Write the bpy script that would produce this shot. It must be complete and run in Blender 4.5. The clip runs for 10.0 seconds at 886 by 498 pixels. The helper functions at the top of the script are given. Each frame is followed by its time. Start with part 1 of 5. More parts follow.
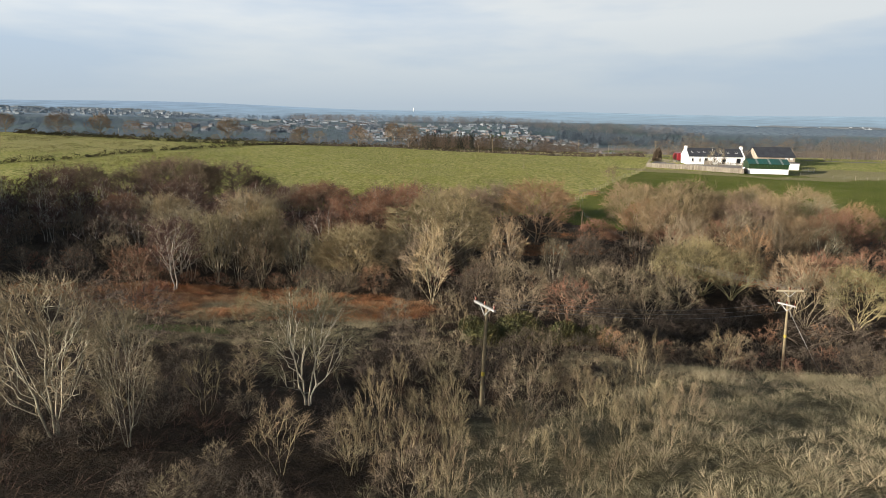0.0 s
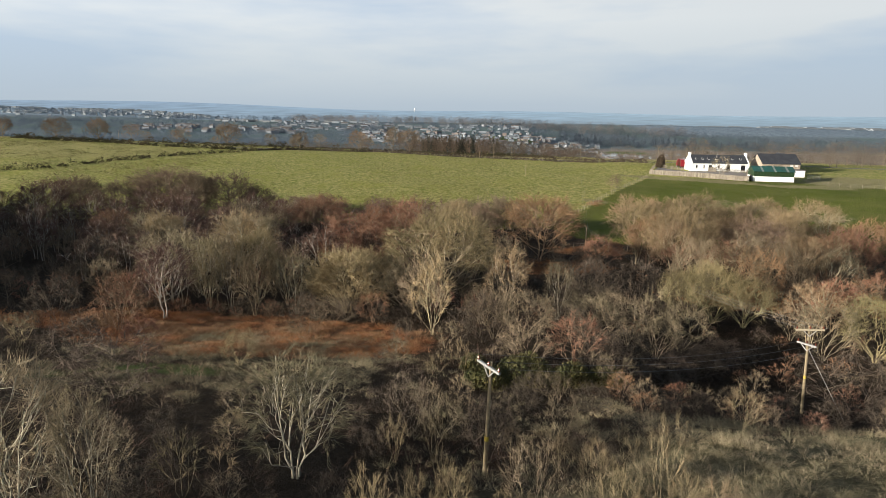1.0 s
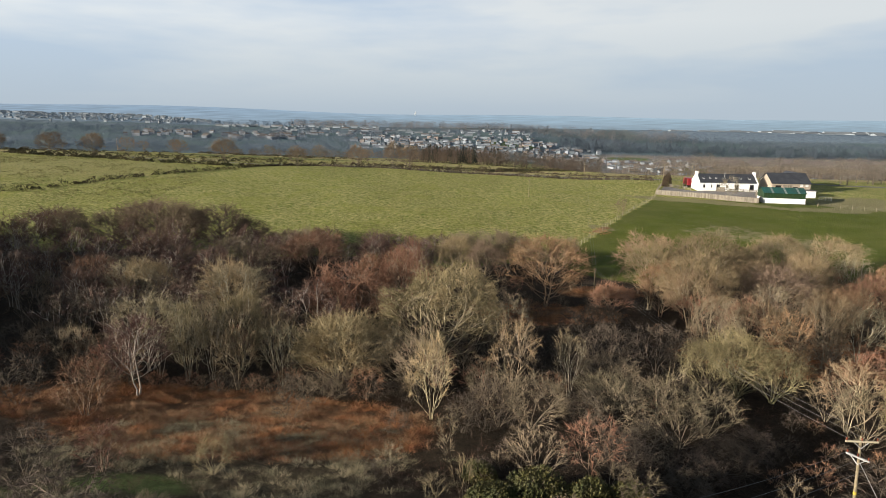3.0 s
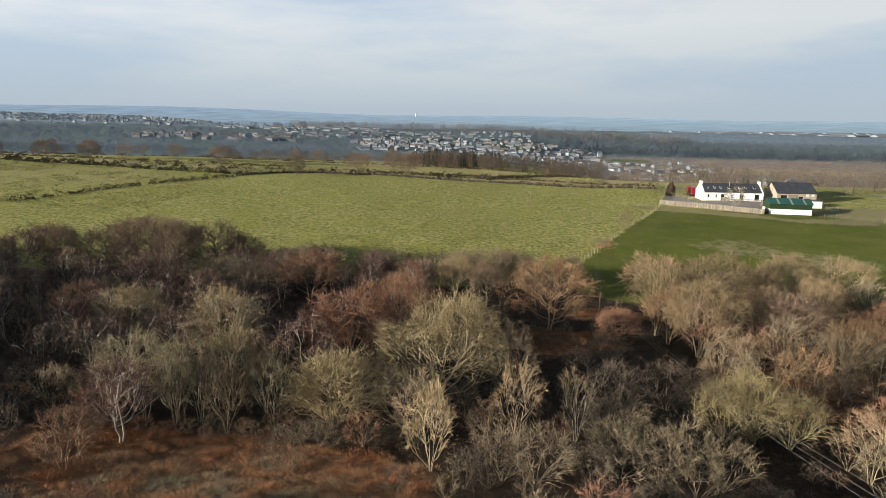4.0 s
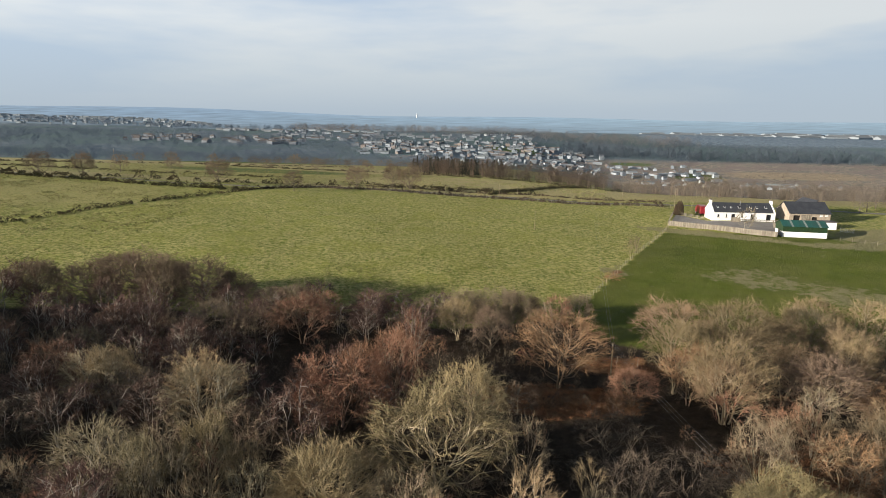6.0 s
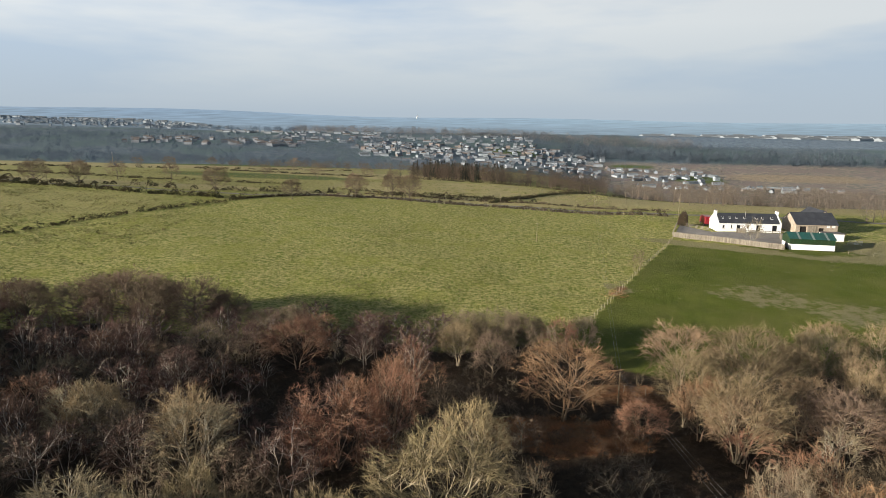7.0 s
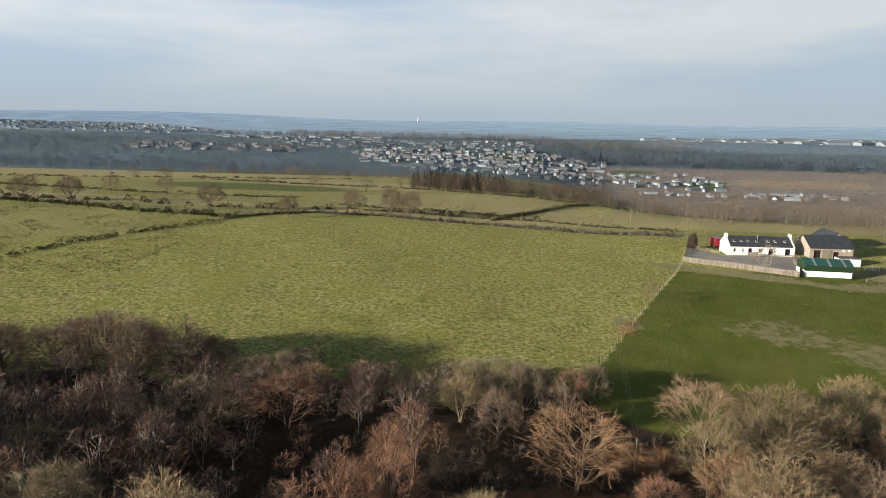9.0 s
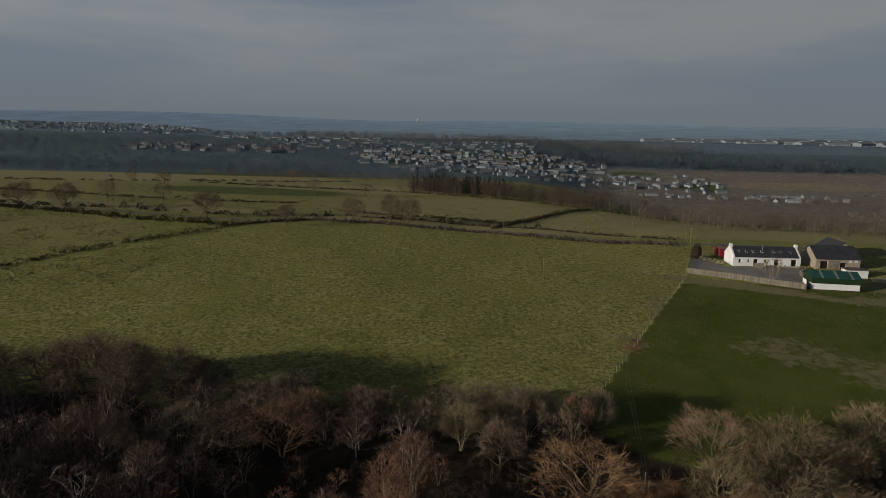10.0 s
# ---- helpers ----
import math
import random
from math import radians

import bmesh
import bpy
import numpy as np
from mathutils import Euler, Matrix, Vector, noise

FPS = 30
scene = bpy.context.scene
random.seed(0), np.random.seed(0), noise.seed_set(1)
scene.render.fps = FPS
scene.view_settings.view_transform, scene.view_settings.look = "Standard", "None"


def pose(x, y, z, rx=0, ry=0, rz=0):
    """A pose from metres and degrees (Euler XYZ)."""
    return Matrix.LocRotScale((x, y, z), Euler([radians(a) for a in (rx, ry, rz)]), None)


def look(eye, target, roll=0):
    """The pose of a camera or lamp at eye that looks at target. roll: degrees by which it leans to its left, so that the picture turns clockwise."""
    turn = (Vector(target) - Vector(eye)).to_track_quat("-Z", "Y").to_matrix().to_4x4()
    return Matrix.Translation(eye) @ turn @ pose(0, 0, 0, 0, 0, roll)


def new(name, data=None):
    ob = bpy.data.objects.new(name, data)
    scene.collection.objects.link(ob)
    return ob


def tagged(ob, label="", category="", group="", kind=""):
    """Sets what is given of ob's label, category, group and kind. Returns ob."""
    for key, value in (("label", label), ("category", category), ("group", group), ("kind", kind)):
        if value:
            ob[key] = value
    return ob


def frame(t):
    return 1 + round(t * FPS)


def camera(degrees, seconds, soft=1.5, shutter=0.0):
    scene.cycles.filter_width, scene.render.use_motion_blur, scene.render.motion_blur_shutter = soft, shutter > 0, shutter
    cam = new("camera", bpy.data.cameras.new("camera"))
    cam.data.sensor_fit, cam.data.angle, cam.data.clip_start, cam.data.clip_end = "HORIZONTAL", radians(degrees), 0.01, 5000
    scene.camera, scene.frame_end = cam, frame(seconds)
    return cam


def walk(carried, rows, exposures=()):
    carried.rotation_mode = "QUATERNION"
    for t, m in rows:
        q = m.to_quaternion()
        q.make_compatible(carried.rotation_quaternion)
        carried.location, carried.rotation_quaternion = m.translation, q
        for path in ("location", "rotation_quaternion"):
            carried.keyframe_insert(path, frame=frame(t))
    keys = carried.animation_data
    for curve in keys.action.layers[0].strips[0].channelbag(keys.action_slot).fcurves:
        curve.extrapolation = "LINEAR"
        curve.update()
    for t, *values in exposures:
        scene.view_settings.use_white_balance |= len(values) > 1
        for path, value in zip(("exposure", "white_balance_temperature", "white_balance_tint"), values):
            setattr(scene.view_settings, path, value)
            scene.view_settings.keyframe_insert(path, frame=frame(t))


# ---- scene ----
cam = camera(70, 10.0, soft=0.75)
PATH = [
    (0, (1.500, 12.500, 22.500), (0.6163, 22.2256, 20.3477), 0.87),
    (0.5, (1.361, 13.977, 23.441), (0.4691, 23.7009, 21.2830), 0.87),
    (1, (1.215, 15.495, 24.468), (0.3180, 25.2189, 22.3158), 0.87),
    (1.5, (1.064, 17.056, 25.566), (0.1602, 26.7832, 23.4314), 0.87),
    (2, (0.906, 18.663, 26.721), (-0.0025, 28.3934, 24.6008), 0.87),
    (2.5, (0.743, 20.318, 27.919), (-0.1676, 30.0503, 25.8074), 0.87),
    (4, (0.215, 25.569, 31.665), (-0.7052, 35.3028, 29.5671), 0.87),
    (4.5, (0.028, 27.408, 32.935), (-0.8972, 37.1419, 30.8384), 0.87),
    (5, (-0.166, 29.286, 34.203), (-1.0926, 39.0201, 32.1093), 0.87),
    (5.5, (-0.366, 31.197, 35.465), (-1.2987, 40.9306, 33.3705), 0.87),
    (7, (-1.003, 37.064, 39.182), (-1.9446, 46.7990, 37.1001), 0.87),
    (7.5, (-1.227, 39.035, 40.394), (-2.1685, 48.7727, 38.3215), 0.87),
    (8, (-1.458, 40.998, 41.594), (-2.4030, 50.7365, 39.5284), 0.87),
    (8.5, (-1.694, 42.940, 42.785), (-2.6445, 52.6812, 40.7331), 0.87),
    (9, (-1.937, 44.849, 43.971), (-2.8887, 54.5918, 41.9285), 0.87),
    (9.5, (-2.186, 46.710, 45.157), (-3.1357, 56.4559, 43.1271), 0.87),
    (10, (-2.440, 48.509, 46.350), (-3.3859, 58.2521, 44.3058), 0.87),
]
walk(cam, [(t, look(eye, target, roll)) for t, eye, target, roll in PATH],
     ((0, 1.09), (4, 1.05), (9.6, 0.97), (9.7, 0.83), (9.8, 0.43), (9.9, -0.12), (10, -0.62)))

# ---------------------------------------------------------------- world, sun
SUN_AZ, SUN_EL = 241.5, 11.8          # degrees clockwise from +y, and above the horizon
world = bpy.data.worlds.new("sky")
scene.world = world
world.use_nodes = True
wn, wl = world.node_tree.nodes, world.node_tree.links
wn.clear()
w_out = wn.new("ShaderNodeOutputWorld")
w_bg = wn.new("ShaderNodeBackground")
w_sky = wn.new("ShaderNodeTexSky")
w_sky.sky_type = "NISHITA"
w_sky.sun_disc = False
w_sky.sun_elevation, w_sky.sun_rotation = radians(SUN_EL), radians(SUN_AZ)
w_sky.altitude, w_sky.air_density, w_sky.dust_density = 200, 1.0, 2.0
w_co = wn.new("ShaderNodeTexCoord")
w_sep = wn.new("ShaderNodeSeparateXYZ")
wl.new(w_co.outputs["Generated"], w_sep.inputs[0])
w_map = wn.new("ShaderNodeMapping")
w_map.inputs["Scale"].default_value = (1.3, 1.3, 7.0)
w_map.inputs["Location"].default_value = (0.35, 0.2, 0.9)
wl.new(w_co.outputs["Generated"], w_map.inputs[0])
w_noise = wn.new("ShaderNodeTexNoise")
w_noise.inputs["Scale"].default_value = 1.5
w_noise.inputs["Detail"].default_value = 5
w_noise.inputs["Roughness"].default_value = 0.5
wl.new(w_map.outputs[0], w_noise.inputs["Vector"])
w_ramp = wn.new("ShaderNodeValToRGB")
w_ramp.color_ramp.elements[0].position = 0.41
w_ramp.color_ramp.elements[1].position = 0.59
wl.new(w_noise.outputs["Fac"], w_ramp.inputs[0])
w_cloud = wn.new("ShaderNodeMix")
w_cloud.data_type = "RGBA"
w_cloud.inputs[6].default_value = (4.7, 5.8, 7.2, 1)
w_cloud.inputs[7].default_value = (7.15, 7.55, 7.8, 1)
wl.new(w_ramp.outputs[0], w_cloud.inputs[0])
# a veil of thin cloud and haze, grey-blue low down
w_low = wn.new("ShaderNodeMapRange")
w_low.inputs[1].default_value, w_low.inputs[2].default_value = 0.0, 0.13
wl.new(w_sep.outputs[2], w_low.inputs[0])
w_haze = wn.new("ShaderNodeMix")
w_haze.data_type = "RGBA"
w_haze.inputs[6].default_value = (4.55, 5.4, 6.2, 1)
wl.new(w_low.outputs[0], w_haze.inputs[0])
w_side = wn.new("ShaderNodeMapRange")
w_side.inputs[1].default_value, w_side.inputs[2].default_value = -0.62, 0.4
w_side.inputs[3].default_value, w_side.inputs[4].default_value = 1.1, 0.96
wl.new(w_sep.outputs[0], w_side.inputs[0])
w_glow = wn.new("ShaderNodeVectorMath")
w_glow.operation = "SCALE"
wl.new(w_cloud.outputs[2], w_glow.inputs[0])
wl.new(w_side.outputs[0], w_glow.inputs["Scale"])
wl.new(w_glow.outputs[0], w_haze.inputs[7])
w_mix = wn.new("ShaderNodeMix")
w_mix.data_type = "RGBA"
# the veil thins out overhead, where the sky is clearer
w_high = wn.new("ShaderNodeMapRange")
w_high.inputs[1].default_value, w_high.inputs[2].default_value = 0.19, 0.38
w_high.inputs[3].default_value, w_high.inputs[4].default_value = 0.94, 0.15
wl.new(w_sep.outputs[2], w_high.inputs[0])
wl.new(w_high.outputs[0], w_mix.inputs[0])
wl.new(w_sky.outputs[0], w_mix.inputs[6])
wl.new(w_haze.outputs[2], w_mix.inputs[7])
wl.new(w_mix.outputs[2], w_bg.inputs[0])
w_bg.inputs[1].default_value = 0.050
wl.new(w_bg.outputs[0], w_out.inputs[0])

sun = new("sun", bpy.data.lights.new("sun", "SUN"))
sun.data.energy, sun.data.angle, sun.data.color = 5.0, radians(0.6), (1.0, 0.895, 0.757)
sun_to = Vector((-math.sin(radians(SUN_AZ)) * math.cos(radians(SUN_EL)), -math.cos(radians(SUN_AZ)) * math.cos(radians(SUN_EL)), -math.sin(radians(SUN_EL))))
sun.matrix_world = look((0, 0, 200), Vector((0, 0, 200)) + sun_to)

# ---------------------------------------------------------------- materials


def material(name, colour, other=None, rough=0.9, scale=1.0, fine=12.0, vary=0.25, bump=0.0, bump_scale=None, metal=0.0, per=""):
    """A surface with two tones, grain at two scales, and an optional tint per object or per loose piece."""
    m = bpy.data.materials.new(name)
    m.use_nodes = True
    n, l = m.node_tree.nodes, m.node_tree.links
    b = n["Principled BSDF"]
    b.inputs["Roughness"].default_value, b.inputs["Metallic"].default_value = rough, metal
    b.inputs["Specular IOR Level"].default_value = 0.3
    co = n.new("ShaderNodeTexCoord")
    big, small = n.new("ShaderNodeTexNoise"), n.new("ShaderNodeTexNoise")
    for t, s in ((big, scale), (small, fine)):
        t.inputs["Scale"].default_value, t.inputs["Detail"].default_value = s, 4
        l.new(co.outputs["Object"], t.inputs["Vector"])
    mix = n.new("ShaderNodeMix")
    mix.data_type = "RGBA"
    mix.inputs[6].default_value = (*colour, 1)
    mix.inputs[7].default_value = (*(other or [c * 0.7 for c in colour]), 1)
    ramp = n.new("ShaderNodeMapRange")
    ramp.inputs[1].default_value, ramp.inputs[2].default_value = 0.35, 0.65
    l.new(big.outputs["Fac"], ramp.inputs[0])
    l.new(ramp.outputs[0], mix.inputs[0])
    val = n.new("ShaderNodeMapRange")
    val.inputs[1].default_value, val.inputs[2].default_value = 0.3, 0.7
    val.inputs[3].default_value, val.inputs[4].default_value = 1 - vary, 1 + vary
    l.new(small.outputs["Fac"], val.inputs[0])
    hsv = n.new("ShaderNodeHueSaturation")
    l.new(mix.outputs[2], hsv.inputs["Color"])
    l.new(val.outputs[0], hsv.inputs["Value"])
    last = hsv
    if per:
        src = n.new("ShaderNodeObjectInfo") if per == "object" else n.new("ShaderNodeNewGeometry")
        out = src.outputs["Random"] if per == "object" else src.outputs["Random Per Island"]
        tint = n.new("ShaderNodeMapRange")
        tint.inputs[3].default_value, tint.inputs[4].default_value = 0.72, 1.3
        l.new(out, tint.inputs[0])
        hue = n.new("ShaderNodeMapRange")
        hue.inputs[3].default_value, hue.inputs[4].default_value = 0.485, 0.512
        wh = n.new("ShaderNodeTexWhiteNoise")
        wh.noise_dimensions = "1D"
        l.new(out, wh.inputs["W"])
        l.new(wh.outputs["Value"], hue.inputs[0])
        h2 = n.new("ShaderNodeHueSaturation")
        l.new(hsv.outputs[0], h2.inputs["Color"])
        l.new(tint.outputs[0], h2.inputs["Value"])
        l.new(hue.outputs[0], h2.inputs["Hue"])
        last = h2
    l.new(last.outputs[0], b.inputs["Base Color"])
    if bump:
        bp = n.new("ShaderNodeBump")
        bp.inputs["Strength"].default_value, bp.inputs["Distance"].default_value = 1.0, bump
        if bump_scale:
            bt = n.new("ShaderNodeTexNoise")
            bt.inputs["Scale"].default_value, bt.inputs["Detail"].default_value = bump_scale, 5
            l.new(co.outputs["Object"], bt.inputs["Vector"])
            l.new(bt.outputs["Fac"], bp.inputs["Height"])
        else:
            l.new(small.outputs["Fac"], bp.inputs["Height"])
        l.new(bp.outputs[0], b.inputs["Normal"])
    return m


M = {}
for key, twig, bark in (
        ("ash", (0.240, 0.178, 0.102), (0.345, 0.288, 0.195)),
        # brighter golden version of ash, with sunlight put into its tones
        ("maple", (0.300, 0.235, 0.130), (0.39, 0.33, 0.22)),
        ("aspen", (0.245, 0.207, 0.128), (0.40, 0.37, 0.28)),
        ("willow", (0.205, 0.163, 0.106), (0.27, 0.225, 0.155)),
        ("birch", (0.118, 0.073, 0.056), (0.36, 0.32, 0.27)),
        ("rowan", (0.245, 0.136, 0.082), (0.30, 0.225, 0.155)),
        ("oak", (0.185, 0.136, 0.092), (0.195, 0.158, 0.11)),
        ("beech", (0.228, 0.132, 0.078), (0.225, 0.165, 0.108)),
        ("thorn", (0.105, 0.083, 0.061), (0.135, 0.112, 0.082)),
        ("sallow", (0.228, 0.192, 0.096), (0.285, 0.25, 0.14)),
        ("sapling", (0.185, 0.145, 0.085), (0.245, 0.200, 0.122))):
    M[key + "_twig"] = material(key + "_twig", twig, [c * 0.75 for c in twig], scale=0.6, fine=6, per="object")
    M[key + "_bark"] = material(key + "_bark", bark, [c * 0.6 for c in bark], scale=2.5, fine=14, bump=0.02, per="object")
M["leaf"] = material("evergreen_leaf", (0.046, 0.052, 0.018), (0.098, 0.084, 0.022), rough=0.6, scale=0.5, per="piece")
M["gorse"] = material("gorse_leaf", (0.050, 0.052, 0.022), (0.085, 0.065, 0.032), scale=0.15, per="piece")
M["ivy_dark"] = material("hedge_twig", (0.085, 0.058, 0.036), (0.055, 0.044, 0.027), scale=0.15, per="piece")
M["conifer"] = material("conifer_needle", (0.035, 0.042, 0.030), (0.060, 0.052, 0.040), scale=0.02, per="piece")
M["farwood"] = material("bare_wood_far", (0.165, 0.132, 0.098), (0.120, 0.102, 0.080), scale=0.02, per="piece")
# the next three have bluish haze painted into the wood's own tones
M["farwood_haze"] = material("wood_haze_tint", (0.096, 0.132, 0.178), (0.120, 0.148, 0.180), scale=0.01)
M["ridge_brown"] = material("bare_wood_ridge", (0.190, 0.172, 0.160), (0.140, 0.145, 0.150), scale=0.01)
M["ridge_conifer"] = material("conifer_haze_tint", (0.066, 0.088, 0.112), (0.078, 0.096, 0.114), scale=0.01)
M["larch"] = material("larch_twig", (0.152, 0.112, 0.082), (0.098, 0.080, 0.060), scale=0.02, per="piece")
M["dry_grass"] = material("dry_grass", (0.345, 0.290, 0.185), (0.200, 0.176, 0.106), scale=0.35, per="piece")
M["tuft"] = material("pasture_tuft", (0.115, 0.128, 0.036), (0.285, 0.258, 0.105), scale=0.5, per="piece")
M["bracken"] = material("dead_bracken", (0.33, 0.145, 0.060), (0.25, 0.155, 0.085), scale=0.3, per="piece")
M["stem"] = material("undergrowth_stem", (0.105, 0.058, 0.036), (0.052, 0.040, 0.029), scale=0.12, per="piece")
M["white_wall"] = material("white_harl", (0.78, 0.79, 0.80), (0.71, 0.715, 0.71), scale=0.5, fine=25, vary=0.05, bump=0.01)
M["slate"] = material("dark_slate", (0.030, 0.034, 0.043), (0.043, 0.047, 0.056), rough=0.85, scale=0.6, fine=8, bump=0.01)
M["stone"] = material("pale_stone", (0.36, 0.31, 0.25), (0.28, 0.23, 0.18), scale=1.2, fine=5, bump=0.04, bump_scale=3)
M["tin_green"] = material("green_sheet", (0.020, 0.082, 0.070), (0.026, 0.068, 0.058), rough=0.45, scale=0.4, fine=5, vary=0.12)
M["tin_dark"] = material("dark_green_sheet", (0.016, 0.045, 0.018), (0.022, 0.036, 0.016), rough=0.5, scale=0.5)
M["rooflight"] = material("clear_sheet", (0.20, 0.24, 0.22), rough=0.35, scale=1)
M["timber"] = material("weathered_timber", (0.225, 0.20, 0.16), (0.17, 0.15, 0.12), scale=1.5, fine=9, bump=0.01, per="object")
M["post"] = material("grey_post", (0.22, 0.185, 0.13), (0.30, 0.26, 0.19), scale=2, fine=9, bump=0.01, per="object")
M["pole"] = material("pole_wood", (0.235, 0.19, 0.115), (0.18, 0.15, 0.10), scale=1.2, fine=9, bump=0.01)
M["galv"] = material("galvanised_steel", (0.45, 0.45, 0.44), rough=0.5, scale=2, metal=0.6)
M["porcelain"] = material("brown_porcelain", (0.16, 0.05, 0.03), rough=0.25, scale=6)
M["plate"] = material("yellow_plate", (0.42, 0.33, 0.05), rough=0.5, scale=9)
M["wire"] = material("bare_wire", (0.17, 0.16, 0.15), rough=0.5, scale=2)
M["glass"] = material("window_glass", (0.02, 0.022, 0.026), rough=0.08, scale=1)
M["frame"] = material("white_frame", (0.72, 0.72, 0.70), rough=0.4, scale=3, vary=0.05)
M["near_black"] = material("doorway_shade_and_chassis", (0.02, 0.018, 0.016), scale=2)
M["asphalt"] = material("yard_surface", (0.25, 0.232, 0.215), (0.20, 0.185, 0.17), scale=0.3, fine=9, bump=0.01)
M["red_paint"] = material("red_paint", (0.24, 0.022, 0.03), rough=0.3, scale=2, vary=0.1)
M["rubber"] = material("rubber", (0.02, 0.02, 0.02), rough=0.8, scale=6)
M["road"] = material("lane_surface", (0.20, 0.185, 0.165), (0.16, 0.15, 0.13), scale=0.4, fine=6, bump=0.01)
# far town tones: blue-grey haze is mixed into most of these base colours
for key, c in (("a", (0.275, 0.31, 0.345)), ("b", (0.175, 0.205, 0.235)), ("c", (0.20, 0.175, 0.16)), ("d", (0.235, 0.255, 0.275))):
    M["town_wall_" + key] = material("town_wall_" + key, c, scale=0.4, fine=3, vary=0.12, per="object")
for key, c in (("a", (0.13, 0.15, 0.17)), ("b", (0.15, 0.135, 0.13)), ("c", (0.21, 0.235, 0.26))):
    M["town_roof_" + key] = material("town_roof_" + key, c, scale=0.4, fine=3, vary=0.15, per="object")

# ---------------------------------------------------------------- mesh helpers


def mesh(name, verts, faces, mats, smooth=False):
    me = bpy.data.meshes.new(name)
    me.from_pydata(verts, [], faces)
    for m in mats if isinstance(mats, (list, tuple)) else [mats]:
        me.materials.append(m)
    if smooth:
        me.polygons.foreach_set("use_smooth", [True] * len(me.polygons))
    me.update()
    return me


def put(name, me, parent=None, label="", place=None):
    ob = new(name, me)
    if place is not None:
        ob.matrix_basis = place
    if parent is not None:
        ob.parent = parent
    return tagged(ob, label)


def part(name, bm, mat, parent, label=""):
    me = bpy.data.meshes.new(name)
    bm.to_mesh(me)
    bm.free()
    me.materials.append(mat)
    return put(name, me, parent, label)


def box(bm, x0, y0, z0, x1, y1, z1, turn=None, bevel=0.0):
    """A box between two corners, optionally moved by a matrix and with softened edges."""
    r = bmesh.ops.create_cube(bm, size=1.0, matrix=Matrix.Translation(((x0 + x1) / 2, (y0 + y1) / 2, (z0 + z1) / 2)) @ Matrix.Diagonal((x1 - x0, y1 - y0, z1 - z0, 1)))
    vs = r["verts"]
    if bevel:
        es = list({e for v in vs for e in v.link_edges})
        out = bmesh.ops.bevel(bm, geom=es, offset=bevel, segments=1, affect="EDGES", profile=0.5)
        vs = list({v for f in out["faces"] for v in f.verts} | {v for v in vs if v.is_valid})
    if turn is not None:
        bmesh.ops.transform(bm, matrix=turn, verts=vs)
    return vs


def solid_box(name, x0, y0, z0, x1, y1, z1, mat, parent, label="", bevel=0.0):
    bm = bmesh.new()
    box(bm, x0, y0, z0, x1, y1, z1, None, bevel)
    return part(name, bm, mat, parent, label)


def prism(bm, outline, along, turn=None):
    """Extrudes an outline of (a, z) pairs from x=along[0] to x=along[1]; a is y."""
    v0 = [bm.verts.new((along[0], a, z)) for a, z in outline]
    v1 = [bm.verts.new((along[1], a, z)) for a, z in outline]
    k = len(outline)
    bm.faces.new(v0[::-1])
    bm.faces.new(v1)
    for i in range(k):
        bm.faces.new((v0[i], v0[(i + 1) % k], v1[(i + 1) % k], v1[i]))
    bmesh.ops.recalc_face_normals(bm, faces=bm.faces[:])
    if turn is not None:
        bmesh.ops.transform(bm, matrix=turn, verts=v0 + v1)


def tube(V, F, pts, radii, sides):
    """Adds a tapered tube through pts to the vertex and face lists."""
    base = len(V)
    n = len(pts)
    for i, (p, r) in enumerate(zip(pts, radii)):
        d = (pts[min(i + 1, n - 1)] - pts[max(i - 1, 0)]).normalized()
        a = d.cross(Vector((0.31, 0.17, 0.93)) if abs(d.z) < 0.9 else Vector((1, 0, 0))).normalized()
        b = d.cross(a)
        if i == n - 1 and r <= 0:
            V.append(p)
        else:
            for s in range(sides):
                w = 2 * math.pi * s / sides
                V.append(p + a * (r * math.cos(w)) + b * (r * math.sin(w)))
    for i in range(n - 1):
        o = base + i * sides
        if i == n - 2 and radii[-1] <= 0:
            tip = base + (n - 1) * sides
            F.extend((o + s, o + (s + 1) % sides, tip) for s in range(sides))
        else:
            F.extend((o + s, o + (s + 1) % sides, o + sides + (s + 1) % sides, o + sides + s) for s in range(sides))


def ease(a):
    a = np.clip(a, 0.0, 1.0)
    return a * a * (3 - 2 * a)


# -- terrain
KNOT_Y = (-80, 0, 25, 36, 46, 57, 70, 90, 112, 135, 155, 180, 220, 262, 285, 310, 340, 400, 475, 570, 700, 850, 960, 1034, 1200, 1400, 1570, 1660, 1760, 2000, 2400, 3000, 4000, 4600, 4950)
KNOT_Z = (14, 12.6, 11.0, 9.5, 7.6, 5.8, 4.4, 2.9, 2.0, 1.8, 2.3, 3.9, 4.9, 5.7, 5.5, 4.0, 1.6, -2.6, -7.2, -12.8, -20.8, -30, -37, -34, -27, -19, -12, -8, -12, -30, -45, -45, -25, 0, 14)


